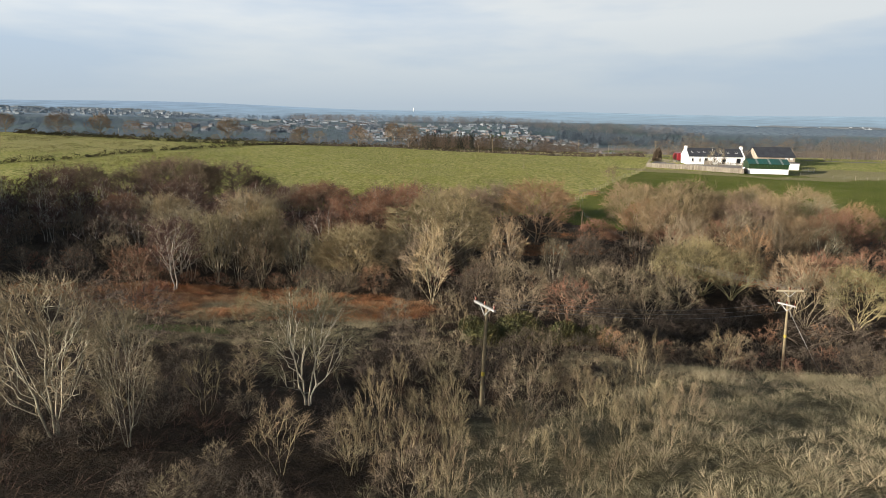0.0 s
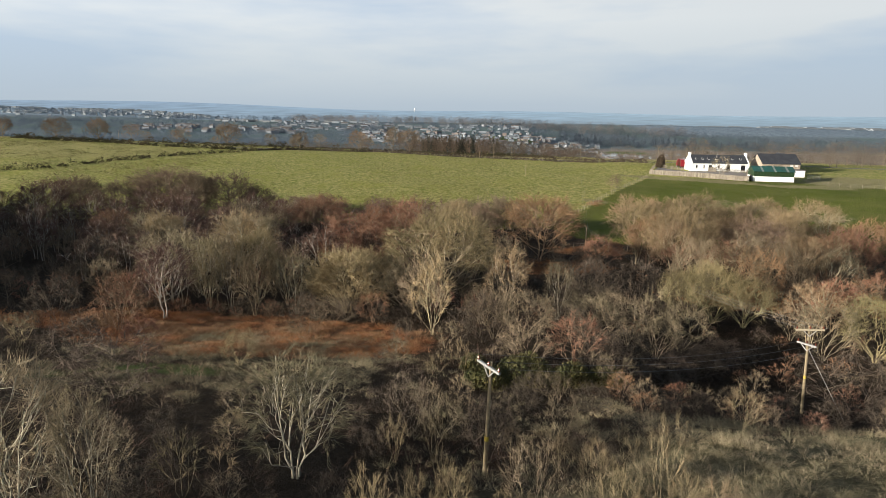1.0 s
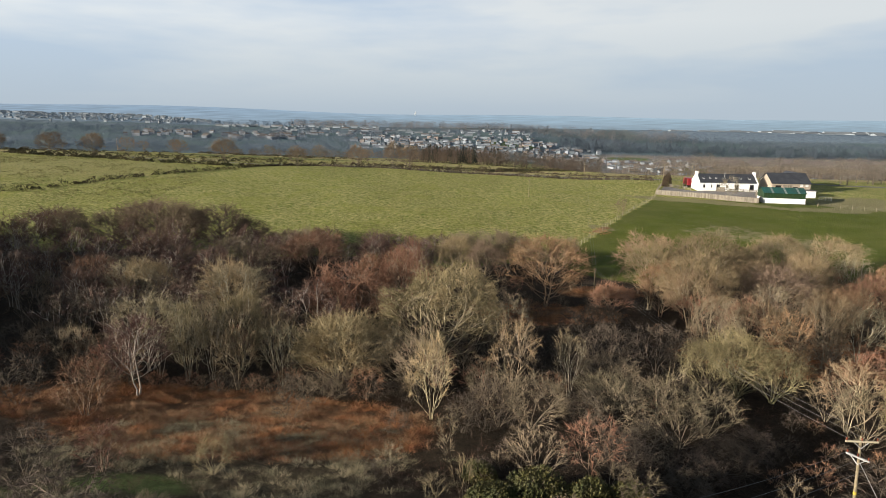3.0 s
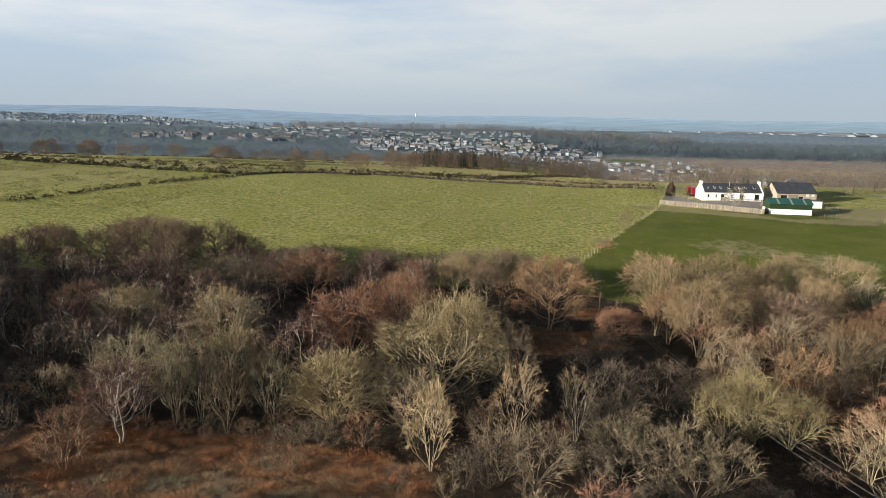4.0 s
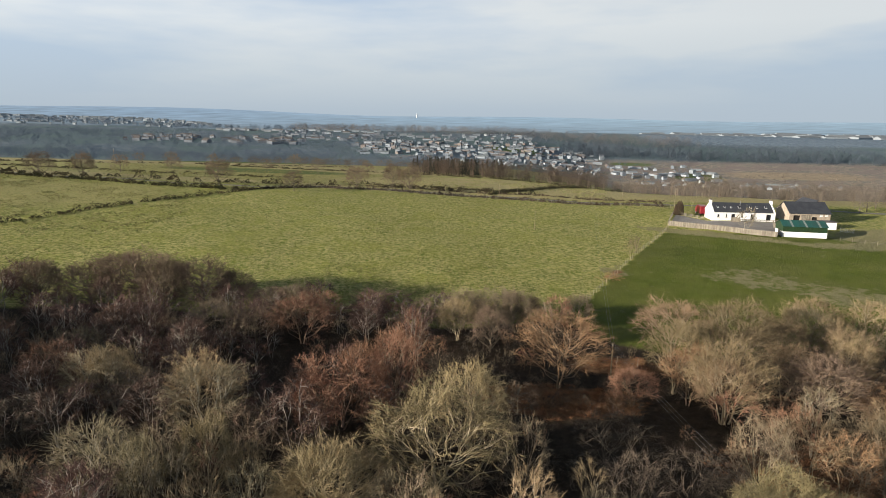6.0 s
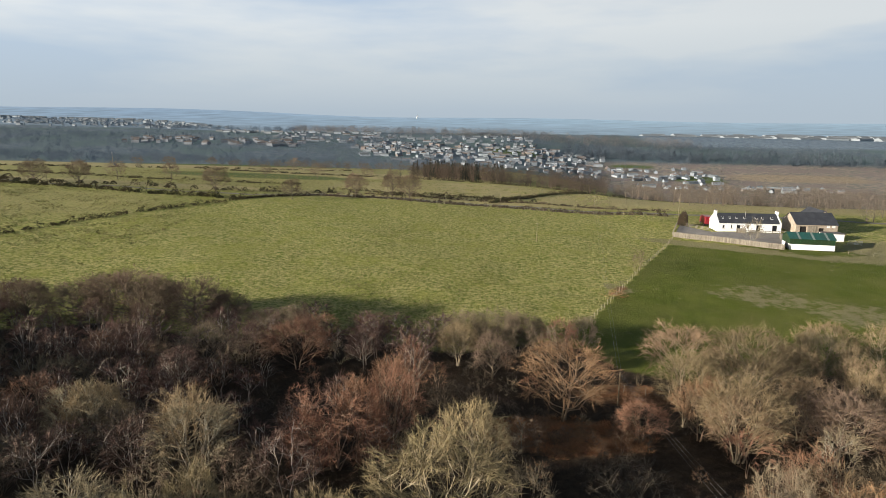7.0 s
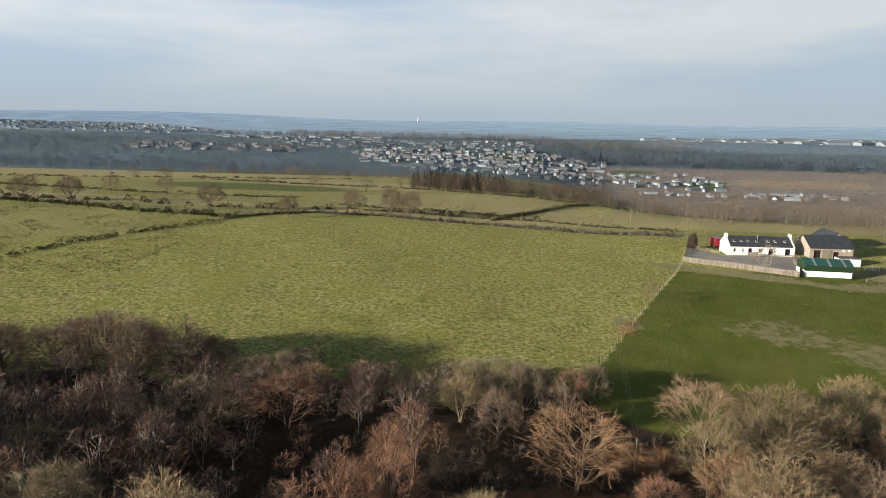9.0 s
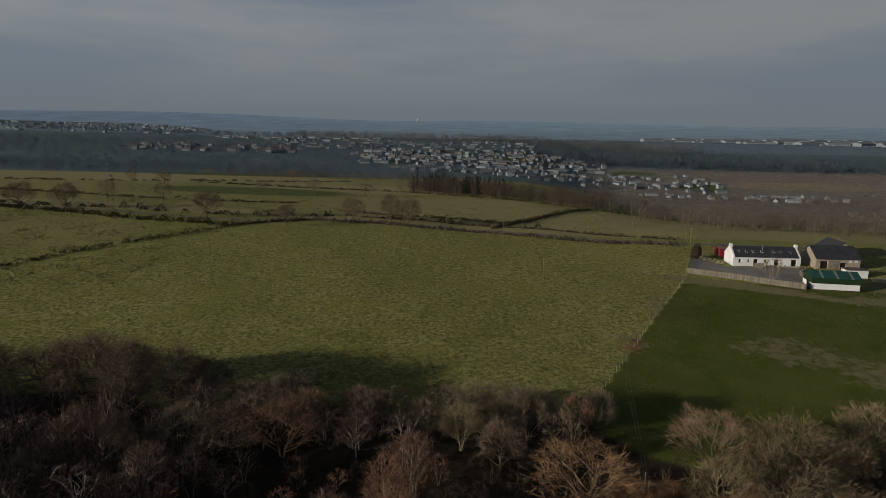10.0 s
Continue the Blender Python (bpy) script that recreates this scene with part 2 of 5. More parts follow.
def ground_z(x, y):
    """Height of the land: a bank in front, a wooded hollow, the pasture, then the valley and the far rise."""
    x, y = np.asarray(x, float), np.asarray(y, float)
    w = np.clip(np.abs(y) * 0.06, 3.0, 90.0)
    z = sum(np.interp(y + w * k, KNOT_Y, KNOT_Z) for k in (-1, -0.5, 0, 0.5, 1)) / 5
    z = z + 1.3 * ease((x - 3) / 8) * (1 - ease((y - 44) / 11))
    z = z - 0.8 * np.exp(-((x - 0) / 6) ** 2 - ((y - 45) / 7) ** 2)
    z = z - 2.4 * ease((x - 8) / 9) * np.exp(-((y - 63) / 10) ** 2)
    # rise out of view to the west, added to shade the left wood
    z = z + 8 * ease((-x - 94) / 26) * ease((y - 15) / 30) * (1 - ease((y - 92) / 26))
    z = z + 0.018 * np.clip(-x, 0, 260) * ease((y - 150) / 110) * (1 - ease((y - 420) / 400))
    z = z + 0.7 * ease((y - 212) / 22) * ease((x - 30) / 22) * (1 - ease((y - 258) / 30))
    z = z + 42 * ease((-x - 700) / 2500) * ease((y - 3600) / 1000) + 42 * ease((y - 1640) / 420) * ease((-x - 650) / 600) * (1 - ease((y - 2200) / 700))
    z = z - 20 * ease((x + 10) / 190) * ease((y - 285) / 250) * (1 - ease((y - 1350) / 400))
    z = z + 6 * np.sin(x * 0.0023 + 1) * np.sin(y * 0.004) * ease((y - 700) / 600)
    z = z + 0.25 * np.sin(x * 0.11 + 0.4) * np.sin(y * 0.09 + 1.1) * (1 - ease((y - 300) / 100)) + 0.12 * np.sin(x * 0.31 + y * 0.17) * np.sin(y * 0.37) * (1 - ease((y - 200) / 100))
    return z


def gz(x, y):
    return float(ground_z(x, y))
# -- terrain end


# ---------------------------------------------------------------- ground
def spread(first, core, last, step, growth):
    """Grid lines with even steps between first and core, then ever wider ones to last."""
    a = list(np.arange(first, core, step))
    while a[-1] < last:
        a.append(a[-1] + step)
        step *= growth
    return np.array(a)


half = spread(0, 100, 4600, 2.2, 1.08)
GX = np.concatenate([-half[:0:-1], half]) + 5
GY = np.concatenate([np.arange(-90, 10, 5.0), spread(10, 290, 4900, 1.5, 1.06)])
XX, YY = np.meshgrid(GX, GY)


def blob(x, y, cx, cy, rx, ry, turn=0.0):
    c, s = math.cos(turn), math.sin(turn)
    u, v = ((x - cx) * c + (y - cy) * s) / rx, (-(x - cx) * s + (y - cy) * c) / ry
    return ease(1.6 - np.sqrt(u * u + v * v))


def paddock_line(y):
    """x of the post-and-wire fence between the pasture and the paddock."""
    return 15.66 + (y - 150.4) * 0.4514


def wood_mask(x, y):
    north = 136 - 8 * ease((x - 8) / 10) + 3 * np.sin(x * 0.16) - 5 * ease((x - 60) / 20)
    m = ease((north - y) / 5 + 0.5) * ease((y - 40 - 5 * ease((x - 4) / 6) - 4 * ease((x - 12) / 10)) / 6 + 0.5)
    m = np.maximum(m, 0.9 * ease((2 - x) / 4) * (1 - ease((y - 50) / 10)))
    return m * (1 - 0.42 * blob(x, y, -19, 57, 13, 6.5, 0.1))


def bracken_mask(x, y):
    return np.clip(blob(x, y, -30, 69.5, 14, 4.0, 0.1) + blob(x, y, -12, 67.0, 7.5, 4.5) + 0.75 * blob(x, y, -22, 63, 11, 3.0) + blob(x, y, 16, 120, 6, 3) + 0.9 * blob(x, y, 6, 107, 10, 4.5) + 0.6 * blob(x, y, 38, 92, 16, 7) + blob(x, y, 24, 171, 1.2, 1.6), 0, 1)


masks = {
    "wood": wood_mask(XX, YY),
    "bracken": bracken_mask(XX, YY),
    "dry": ease((78 - YY) / 6),
    "paddock": ease((XX - paddock_line(YY)) / 1.2 + 0.5) * ease((YY - 100) / 10) * (1 - ease((YY - 213) / 4)) * (1 - ease((XX - 118) / 8)),
    "worn": np.clip(0.62 * blob(XX, YY, 53, 170, 9, 6) + 0.62 * blob(XX, YY, 68, 160, 9, 7) + 0.7 * blob(XX, YY, 24, 171, 3, 4) + blob(XX, YY, 58, 213, 20, 3, -0.42) + 0.9 * blob(XX, YY, 90, 204, 10, 4) + 1.2 * blob(XX, YY, 108, 216, 15, 9), 0, 1),
    "tan": np.clip(1.0 * blob(XX, YY, -15, 375, 55, 60, 0.15) + 0.9 * blob(XX, YY, -110, 520, 60, 40) + 0.9 * blob(XX, YY, -420, 640, 200, 110) + 0.8 * blob(XX, YY, 110, 300, 90, 25) + 0.8 * blob(XX, YY, 46, 330, 14, 40) + 0.9 * blob(XX, YY, -20, 287, 70, 5, -0.16) + 0.8 * blob(XX, YY, -190, 300, 90, 12) + 0.5 * blob(XX, YY, -170, 240, 60, 30) + 0.48 * ease((YY - 264 - 0.1 * np.abs(XX)) / 15), 0, 1),
    "meadow": np.clip(blob(XX, YY, 300, 1075, 40, 50) + 0.9 * blob(XX, YY, 15, 1262, 60, 60) + 0.9 * blob(XX, YY, 232, 1235, 40, 30) + 0.9 * blob(XX, YY, -22, 55.5, 4.2, 1.5) + 0.7 * blob(XX, YY, -30, 53, 3, 1.2) + 0.9 * blob(XX, YY, -166, 444, 60, 35) + 0.8 * blob(XX, YY, -330, 800, 120, 50), 0, 1),
    "heath": np.clip(1.0 * blob(XX, YY, 470, 1110, 110, 50), 0, 1),
    "moor": np.clip(ease((XX - 60 - (YY - 520) * 0.05) / 60) * ease((YY - 520) / 60) * (1 - ease((YY - 1250) / 120)), 0, 1),
    # these two masks tint far ground with haze
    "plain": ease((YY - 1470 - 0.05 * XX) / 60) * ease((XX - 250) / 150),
    "far_haze": ease((YY - 720 - 0.05 * XX) / 160),
}
nx, ny = len(GX), len(GY)
ZZ = ground_z(XX, YY) - 9 * ease((YY - 1760) / 80)
gverts = np.stack([XX, YY, ZZ], -1).reshape(-1, 3)
idx = np.arange(nx * ny).reshape(ny, nx)
gfaces = np.stack([idx[:-1, :-1], idx[:-1, 1:], idx[1:, 1:], idx[1:, :-1]], -1).reshape(-1, 4)
ground_me = bpy.data.meshes.new("ground")
ground_me.from_pydata(gverts.tolist(), [], gfaces.tolist())
ground_me.polygons.foreach_set("use_smooth", [True] * len(gfaces))
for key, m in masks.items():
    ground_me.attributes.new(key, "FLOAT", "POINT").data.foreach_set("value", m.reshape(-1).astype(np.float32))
ground = tagged(new("ground", ground_me), "rough pasture, wood floor and valley fields in winter", "ground", kind="structure")


def ground_material():
    m = bpy.data.materials.new("land")
    m.use_nodes = True
    n, l = m.node_tree.nodes, m.node_tree.links
    b = n["Principled BSDF"]
    b.inputs["Roughness"].default_value = 0.95
    b.inputs["Specular IOR Level"].default_value = 0.1
    co = n.new("ShaderNodeTexCoord")

    def tex(scale, detail=4, rough=0.55):
        t = n.new("ShaderNodeTexNoise")
        t.inputs["Scale"].default_value, t.inputs["Detail"].default_value, t.inputs["Roughness"].default_value = scale, detail, rough
        l.new(co.outputs["Object"], t.inputs["Vector"])
        return t.outputs["Fac"]

    def span(src, a, c, lo=0.0, hi=1.0):
        r = n.new("ShaderNodeMapRange")
        r.inputs[1].default_value, r.inputs[2].default_value, r.inputs[3].default_value, r.inputs[4].default_value = a, c, lo, hi
        l.new(src, r.inputs[0])
        return r.outputs[0]

    def two(src, c0, c1):
        x = n.new("ShaderNodeMix")
        x.data_type = "RGBA"
        for k, c in ((6, c0), (7, c1)):
            if isinstance(c, tuple):
                x.inputs[k].default_value = (*c, 1)
            else:
                l.new(c, x.inputs[k])
        l.new(src, x.inputs[0])
        return x.outputs[2]

    tiny, small, mid, large = tex(7.0, 5, 0.65), tex(1.1, 6, 0.76), tex(0.12), tex(0.02)

    def mask(key, blur=0.5, grain=None):
        a = n.new("ShaderNodeAttribute")
        a.attribute_name = key
        s = n.new("ShaderNodeMath")
        s.operation = "MULTIPLY_ADD"
        l.new(grain or small, s.inputs[0])
        s.inputs[1].default_value = blur
        s.inputs[2].default_value = -blur / 2
        s2 = n.new("ShaderNodeMath")
        s2.operation = "ADD"
        l.new(a.outputs["Fac"], s2.inputs[0])
        l.new(s.outputs[0], s2.inputs[1])
        return span(s2.outputs[0], 0.3, 0.7)

    grass = two(span(small, 0.42, 0.58), (0.126, 0.158, 0.030), (0.405, 0.360, 0.150))
    grass = two(span(mid, 0.45, 0.65), grass, two(span(small, 0.38, 0.62), (0.150, 0.182, 0.032), (0.335, 0.312, 0.104)))
    col = two(mask("tan", 0.9), grass, two(span(small, 0.35, 0.65), (0.40, 0.335, 0.18), (0.27, 0.25, 0.105)))
    lush = two(span(mid, 0.35, 0.65), (0.088, 0.112, 0.017), (0.122, 0.132, 0.032))
    col = two(mask("paddock", 0.1), col, lush)
    col = two(mask("worn", 2.6, tex(0.45, 5, 0.7)), col, two(span(tiny, 0.4, 0.6), (0.31, 0.265, 0.16), (0.13, 0.14, 0.045)))
    # blue-grey haze painted into the ground colour of valley and plain
    col = two(mask("far_haze", 0.3), col, two(span(tex(0.006, 3), 0.42, 0.58), (0.105, 0.148, 0.150), two(span(mid, 0.4, 0.6), (0.150, 0.180, 0.200), (0.096, 0.134, 0.166))))
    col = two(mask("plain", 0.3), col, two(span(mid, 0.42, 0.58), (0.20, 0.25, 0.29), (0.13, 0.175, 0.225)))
    col = two(mask("moor", 0.9), col, two(span(large, 0.42, 0.58), (0.23, 0.19, 0.17), two(span(mid, 0.42, 0.58), (0.33, 0.275, 0.22), (0.16, 0.165, 0.14))))
    col = two(mask("heath", 1.4), col, two(span(mid, 0.4, 0.6), (0.36, 0.29, 0.20), (0.27, 0.215, 0.15)))
    col = two(mask("dry", 0.6), col, two(span(small, 0.4, 0.6), (0.185, 0.155, 0.092), (0.095, 0.086, 0.046)))
    # leaf litter, its brown set near black to carry the shade under trees
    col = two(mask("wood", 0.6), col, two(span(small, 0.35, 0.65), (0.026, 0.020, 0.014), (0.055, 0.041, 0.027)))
    col = two(mask("bracken", 0.9), col, two(span(small, 0.35, 0.65), (0.22, 0.11, 0.055), (0.16, 0.105, 0.06)))
    col = two(mask("meadow", 0.3), col, two(span(mid, 0.35, 0.65), (0.085, 0.125, 0.040), (0.125, 0.145, 0.055)))
    fine = n.new("ShaderNodeHueSaturation")
    l.new(col, fine.inputs["Color"])
    l.new(span(tiny, 0.3, 0.7, 0.66, 1.34), fine.inputs["Value"])
    l.new(fine.outputs[0], b.inputs["Base Color"])
    bump = n.new("ShaderNodeBump")
    bump.inputs["Distance"].default_value = 0.5
    bump.inputs["Strength"].default_value = 1.0
    add = n.new("ShaderNodeMath")
    add.operation = "MULTIPLY_ADD"
    l.new(tiny, add.inputs[0])
    add.inputs[1].default_value = 0.45
    l.new(small, add.inputs[2])
    l.new(add.outputs[0], bump.inputs["Height"])
    l.new(bump.outputs[0], b.inputs["Normal"])
    return m


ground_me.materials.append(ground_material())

# ---------------------------------------------------------------- trees


def turned(d, angle, spin):
    """d tilted by angle round a direction square to it, chosen by spin."""
    a = d.cross(Vector((0, 0, 1)) if abs(d.z) < 0.95 else Vector((1, 0, 0))).normalized()
    b = d.cross(a)
    side = a * math.cos(spin) + b * math.sin(spin)
    return (d * math.cos(angle) + side * math.sin(angle)).normalized()


def stick(rng, p, d, length, segs, wiggle, up):
    pts = [p.copy()]
    for _ in range(segs):
        d = (d + Vector((rng.gauss(0, wiggle), rng.gauss(0, wiggle), rng.gauss(0, wiggle) + up))).normalized()
        p = p + d * (length / segs)
        pts.append(p)
    return pts


def along(pts, s):
    k = min(int(s * (len(pts) - 1)), len(pts) - 2)
    f = s * (len(pts) - 1) - k
    return pts[k].lerp(pts[k + 1], f), (pts[k + 1] - pts[k]).normalized()


def sliver(V, F, p, d, length, r, spin):
    """The finest twig: one slim tapering blade."""
    a = d.cross(Vector((0.31, 0.17, 0.93)) if abs(d.z) < 0.9 else Vector((1, 0, 0))).normalized()
    b = d.cross(a)
    s = (a * math.cos(spin) + b * math.sin(spin)) * r
    k = len(V)
    V.extend((p - s, p + s, p + d * length))
    F.append((k, k + 1, k + 2))


def ribbon(V, F, pts, r, spin):
    """A fine bent branchlet: a slim tapering strip through pts."""
    d = (pts[-1] - pts[0]).normalized()
    a = d.cross(Vector((0.31, 0.17, 0.93)) if abs(d.z) < 0.9 else Vector((1, 0, 0))).normalized()
    s = (a * math.cos(spin) + d.cross(a) * math.sin(spin)) * r
    k = len(V)
    V.extend((pts[0] - s, pts[0] + s, pts[1] - s * 0.7, pts[1] + s * 0.7, pts[2]))
    F.extend(((k, k + 1, k + 3, k + 2), (k + 2, k + 3, k + 4)))


def bend(rng, p, d, q, segs, wiggle):
    """Points of a smooth curve that leaves p along d and ends at q."""
    ln = (q - p).length
    c = p + d * (0.5 * ln)
    pts = []
    for i in range(segs + 1):
        f = i / segs
        w = wiggle * ln * (0 < i < segs)
        pts.append(p * ((1 - f) * (1 - f)) + c * (2 * f * (1 - f)) + q * (f * f) + Vector((rng.gauss(0, w), rng.gauss(0, w), rng.gauss(0, w))))
    return pts


def grow(seed, stems=1, lean=0.05, clear=0.25, trunk=0.75, limbs=20, R=0.5, cz=0.52, low=0.15, branches=7, spread_b=0.30, subs=4, spread_s=0.2, twigs=4, twig_len=0.07, wiggle=0.03, thick=0.016, twig_r=0.0015, lumpy=0.32, sides=4, segs=5, zmin=-0.45, fine=False):
    """A bare tree of height about one. Limbs, branches and branchlets fan out to an uneven dome of radius R: the wood (trunk, limbs, branches) and the crown (branchlets, twigs) as vertex and face lists."""
    rng = random.Random(seed)
    VW, FW, VT, FT = [], [], [], []
    shift = Vector((rng.uniform(0, 50), rng.uniform(0, 50), rng.uniform(0, 50)))

    def skin(d, r):
        r *= 1 + lumpy * (noise.noise(d * 1.7 + shift) + 0.6 * noise.noise(d * 4.5 + shift))
        return Vector((d.x * R * r, d.y * R * r, cz + d.z * r * ((1 - cz) if d.z > 0 else (cz - low))))

    def near(d, s):
        return (d + Vector((rng.gauss(0, s), rng.gauss(0, s), rng.gauss(0, s)))).normalized()

    trunks = []
    for st in range(stems):
        a0 = st * 6.283 / stems + rng.uniform(-0.5, 0.5)
        out = lean * rng.uniform(0.5, 1.15)
        side = Vector((math.cos(a0), math.sin(a0), 0))
        base = side * (0.02 * (stems > 1)) + Vector((0, 0, -0.03))
        ln = trunk * rng.uniform(0.85, 1.1) if stems > 1 else trunk
        tip = Vector((side.x * R * math.sin(out) * 1.1, side.y * R * math.sin(out) * 1.1, ln))
        pts = bend(rng, base, (Vector((0, 0, 1)) + side * math.sin(out) * 0.5).normalized(), tip, segs + 2, 0.012)
        r0 = thick * (1.0 if stems == 1 else 0.66)
        tube(VW, FW, pts, [r0 * (1.5 if i == 0 else 1 - 0.75 * i / (segs + 2)) for i in range(segs + 3)], 5 if stems < 4 and segs > 3 else 4)
        trunks.append((pts, r0))
    for li in range(limbs):
        z = zmin + (0.98 - zmin) * ((li + rng.random()) / limbs) ** 0.85
        a = li * 2.4 + rng.uniform(-0.4, 0.4)
        h = math.sqrt(max(0, 1 - z * z))
        d = Vector((h * math.cos(a), h * math.sin(a), z))
        goal = skin(d, rng.uniform(0.72, 0.92))
        pts, r0 = min(trunks, key=lambda t: (t[0][-1] - goal).length * rng.uniform(0.8, 1.25))
        s = min(0.97, max(clear * rng.uniform(0.7, 1.3), (goal.z - rng.uniform(0.55, 0.95) * max(1, 0.5 / R) * math.hypot(goal.x, goal.y)) / pts[-1].z))
        p, dd = along(pts, s)
        flat = (goal - p) * Vector((1, 1, 0.55))
        limb = bend(rng, p, (flat.normalized() + dd * 0.35 * max(0, z)).normalized(), goal, segs, wiggle)
        rl = r0 * 0.48 * (1.15 - 0.5 * s)
        tube(VW, FW, limb, [max(0.0022, rl * (1 - 0.8 * i / segs)) for i in range(segs + 1)], 3 if stems > 3 else sides)
        for bi in range(branches):
            s = 0.22 + 0.75 * (bi + rng.random()) / branches
            p, dd = along(limb, s)
            e = near(d, spread_b)
            q = skin(e, rng.uniform(0.66, 1.0) * (0.7 + 0.3 * s))
            br = bend(rng, p, (dd * 0.6 + (q - p).normalized() * 0.6).normalized(), q, 3, wiggle * 1.2)
            ribbon(VW, FW, (br[0], br[2], br[3]), max(twig_r * 1.25, rl * 0.27), rng.uniform(0, 3.14))
            for si in range(subs):
                s2 = 0.1 + 0.88 * (si + rng.random()) / subs
                p2, d2 = along(br, s2)
                g = near(e, spread_s)
                q2 = p2.lerp(skin(g, rng.uniform(0.8, 1.1)), rng.uniform(0.35, 1.0))
                tw = bend(rng, p2, (d2 * 0.5 + (q2 - p2).normalized() * 0.7).normalized(), q2, 2, wiggle * 1.2)
                if fine:
                    ribbon(VT, FT, tw, twig_r * 1.2, rng.uniform(0, 3.14))
                else:
                    sliver(VT, FT, p2, (q2 - p2).normalized(), (q2 - p2).length, twig_r * 1.2, rng.uniform(0, 3.14))
                for ti in range(twigs):
                    p3, d3 = along(tw, 0.25 + 0.74 * (ti + rng.random()) / twigs)
                    f = (d3 + g * 0.7 + Vector((rng.gauss(0, 0.4), rng.gauss(0, 0.4), rng.gauss(0, 0.4)))).normalized()
                    sliver(VT, FT, p3, f, twig_len * rng.uniform(0.5, 1.2), twig_r, rng.uniform(0, 3.14))
    return VW, FW, VT, FT


def fit_size(lists):
    """Scales the vertex lists so that the crown's top is at height one; returns the crown's width."""
    VW, FW, VT, FT = lists
    top = sorted(v.z for v in VT)[int(len(VT) * 0.995)]
    for V in (VW, VT):
        for v in V:
            v /= top
    c = sorted(math.hypot(v.x, v.y) for v in VT)[int(len(VT) * 0.93)]
    return 2 * c


KINDS = {
    "ash": dict(zmin=-0.18, stems=3, lean=0.42, clear=0.18, trunk=0.55, limbs=30, R=0.50, cz=0.50, low=0.06, branches=6, spread_b=0.26, twigs=8, twig_len=0.085, thick=0.020, twig_r=0.0016),
    "maple": dict(zmin=-0.18, stems=4, lean=0.50, clear=0.18, trunk=0.52, limbs=32, R=0.54, cz=0.48, low=0.05, branches=6, twigs=8, twig_len=0.085, thick=0.022, twig_r=0.0019, lumpy=0.38),
    "aspen": dict(stems=4, lean=0.50, clear=0.22, trunk=0.70, limbs=26, R=0.40, cz=0.54, low=0.10, branches=5, spread_b=0.24, twigs=8, twig_len=0.075, thick=0.011, twig_r=0.0015, lumpy=0.45),
    "willow": dict(zmin=-0.12, stems=6, lean=0.95, clear=0.10, trunk=0.55, limbs=32, R=0.60, cz=0.38, low=0.02, branches=5, spread_b=0.20, spread_s=0.12, twigs=8, twig_len=0.09, thick=0.013, wiggle=0.015, twig_r=0.0016),
    "birch": dict(stems=2, lean=0.25, clear=0.32, trunk=0.86, limbs=24, R=0.27, cz=0.60, low=0.24, branches=5, twigs=8, twig_len=0.07, thick=0.011, twig_r=0.0016, lumpy=0.5),
    "rowan": dict(stems=5, lean=0.50, clear=0.10, trunk=0.66, limbs=28, R=0.40, cz=0.48, low=0.03, branches=5, spread_b=0.26, twigs=8, twig_len=0.08, thick=0.012, twig_r=0.0017),
    "oak": dict(zmin=-0.25, clear=0.22, trunk=0.60, limbs=28, R=0.48, cz=0.52, low=0.10, branches=6, spread_b=0.32, twigs=8, twig_len=0.08, wiggle=0.06, thick=0.024, twig_r=0.0017, lumpy=0.35),
    "beech": dict(zmin=-0.18, stems=2, lean=0.35, clear=0.14, trunk=0.54, limbs=30, R=0.56, cz=0.52, low=0.08, branches=6, twigs=8, twig_len=0.085, thick=0.022, twig_r=0.0018, lumpy=0.28),
    "thorn": dict(zmin=-0.2, stems=6, lean=0.90, clear=0.06, trunk=0.45, limbs=26, R=0.62, cz=0.38, low=0.01, branches=5, spread_b=0.40, spread_s=0.28, twigs=8, twig_len=0.10, wiggle=0.05, thick=0.012, twig_r=0.0020, lumpy=0.35),
    "sallow": dict(zmin=-0.10, stems=6, lean=1.0, clear=0.12, trunk=0.40, limbs=32, R=0.66, cz=0.42, low=0.02, branches=6, spread_b=0.30, twigs=8, twig_len=0.085, thick=0.022, twig_r=0.0018, lumpy=0.3),
    "sapling": dict(zmin=0.0, stems=6, lean=0.55, clear=0.12, trunk=0.80, limbs=18, R=0.24, cz=0.52, low=0.04, branches=3, spread_b=0.16, spread_s=0.1, twigs=4, twig_len=0.09, wiggle=0.012, thick=0.0055, lumpy=0.4, twig_r=0.0013),
}
LABEL = {
    "ash": ("bare pale grey-brown tree with an open crown", "tree"),
    "maple": ("bare broad tree with golden-brown twigs brightened to look sunlit", "tree"),
    "aspen": ("bare tree with smooth pale stems and open twigs", "tree"),
    "willow": ("bare many-stemmed willow shrub with fine grey twigs", "shrub"),
    "birch": ("bare birch with white stems and purplish twigs", "tree"),
    "rowan": ("bare upright tree with reddish-brown twigs", "tree"),
    "oak": ("bare broad oak with a dark spreading crown", "tree"),
    "beech": ("bare rounded tree with orange-brown twigs", "tree"),
    "thorn": ("dense bare thorn bush with dark tangled twigs", "shrub"),
    "sallow": ("bare sallow bush with yellowish lichened branches", "shrub"),
    "sapling": ("slender bare sapling with straight pale stems", "sapling"),
}
PROTO = {}


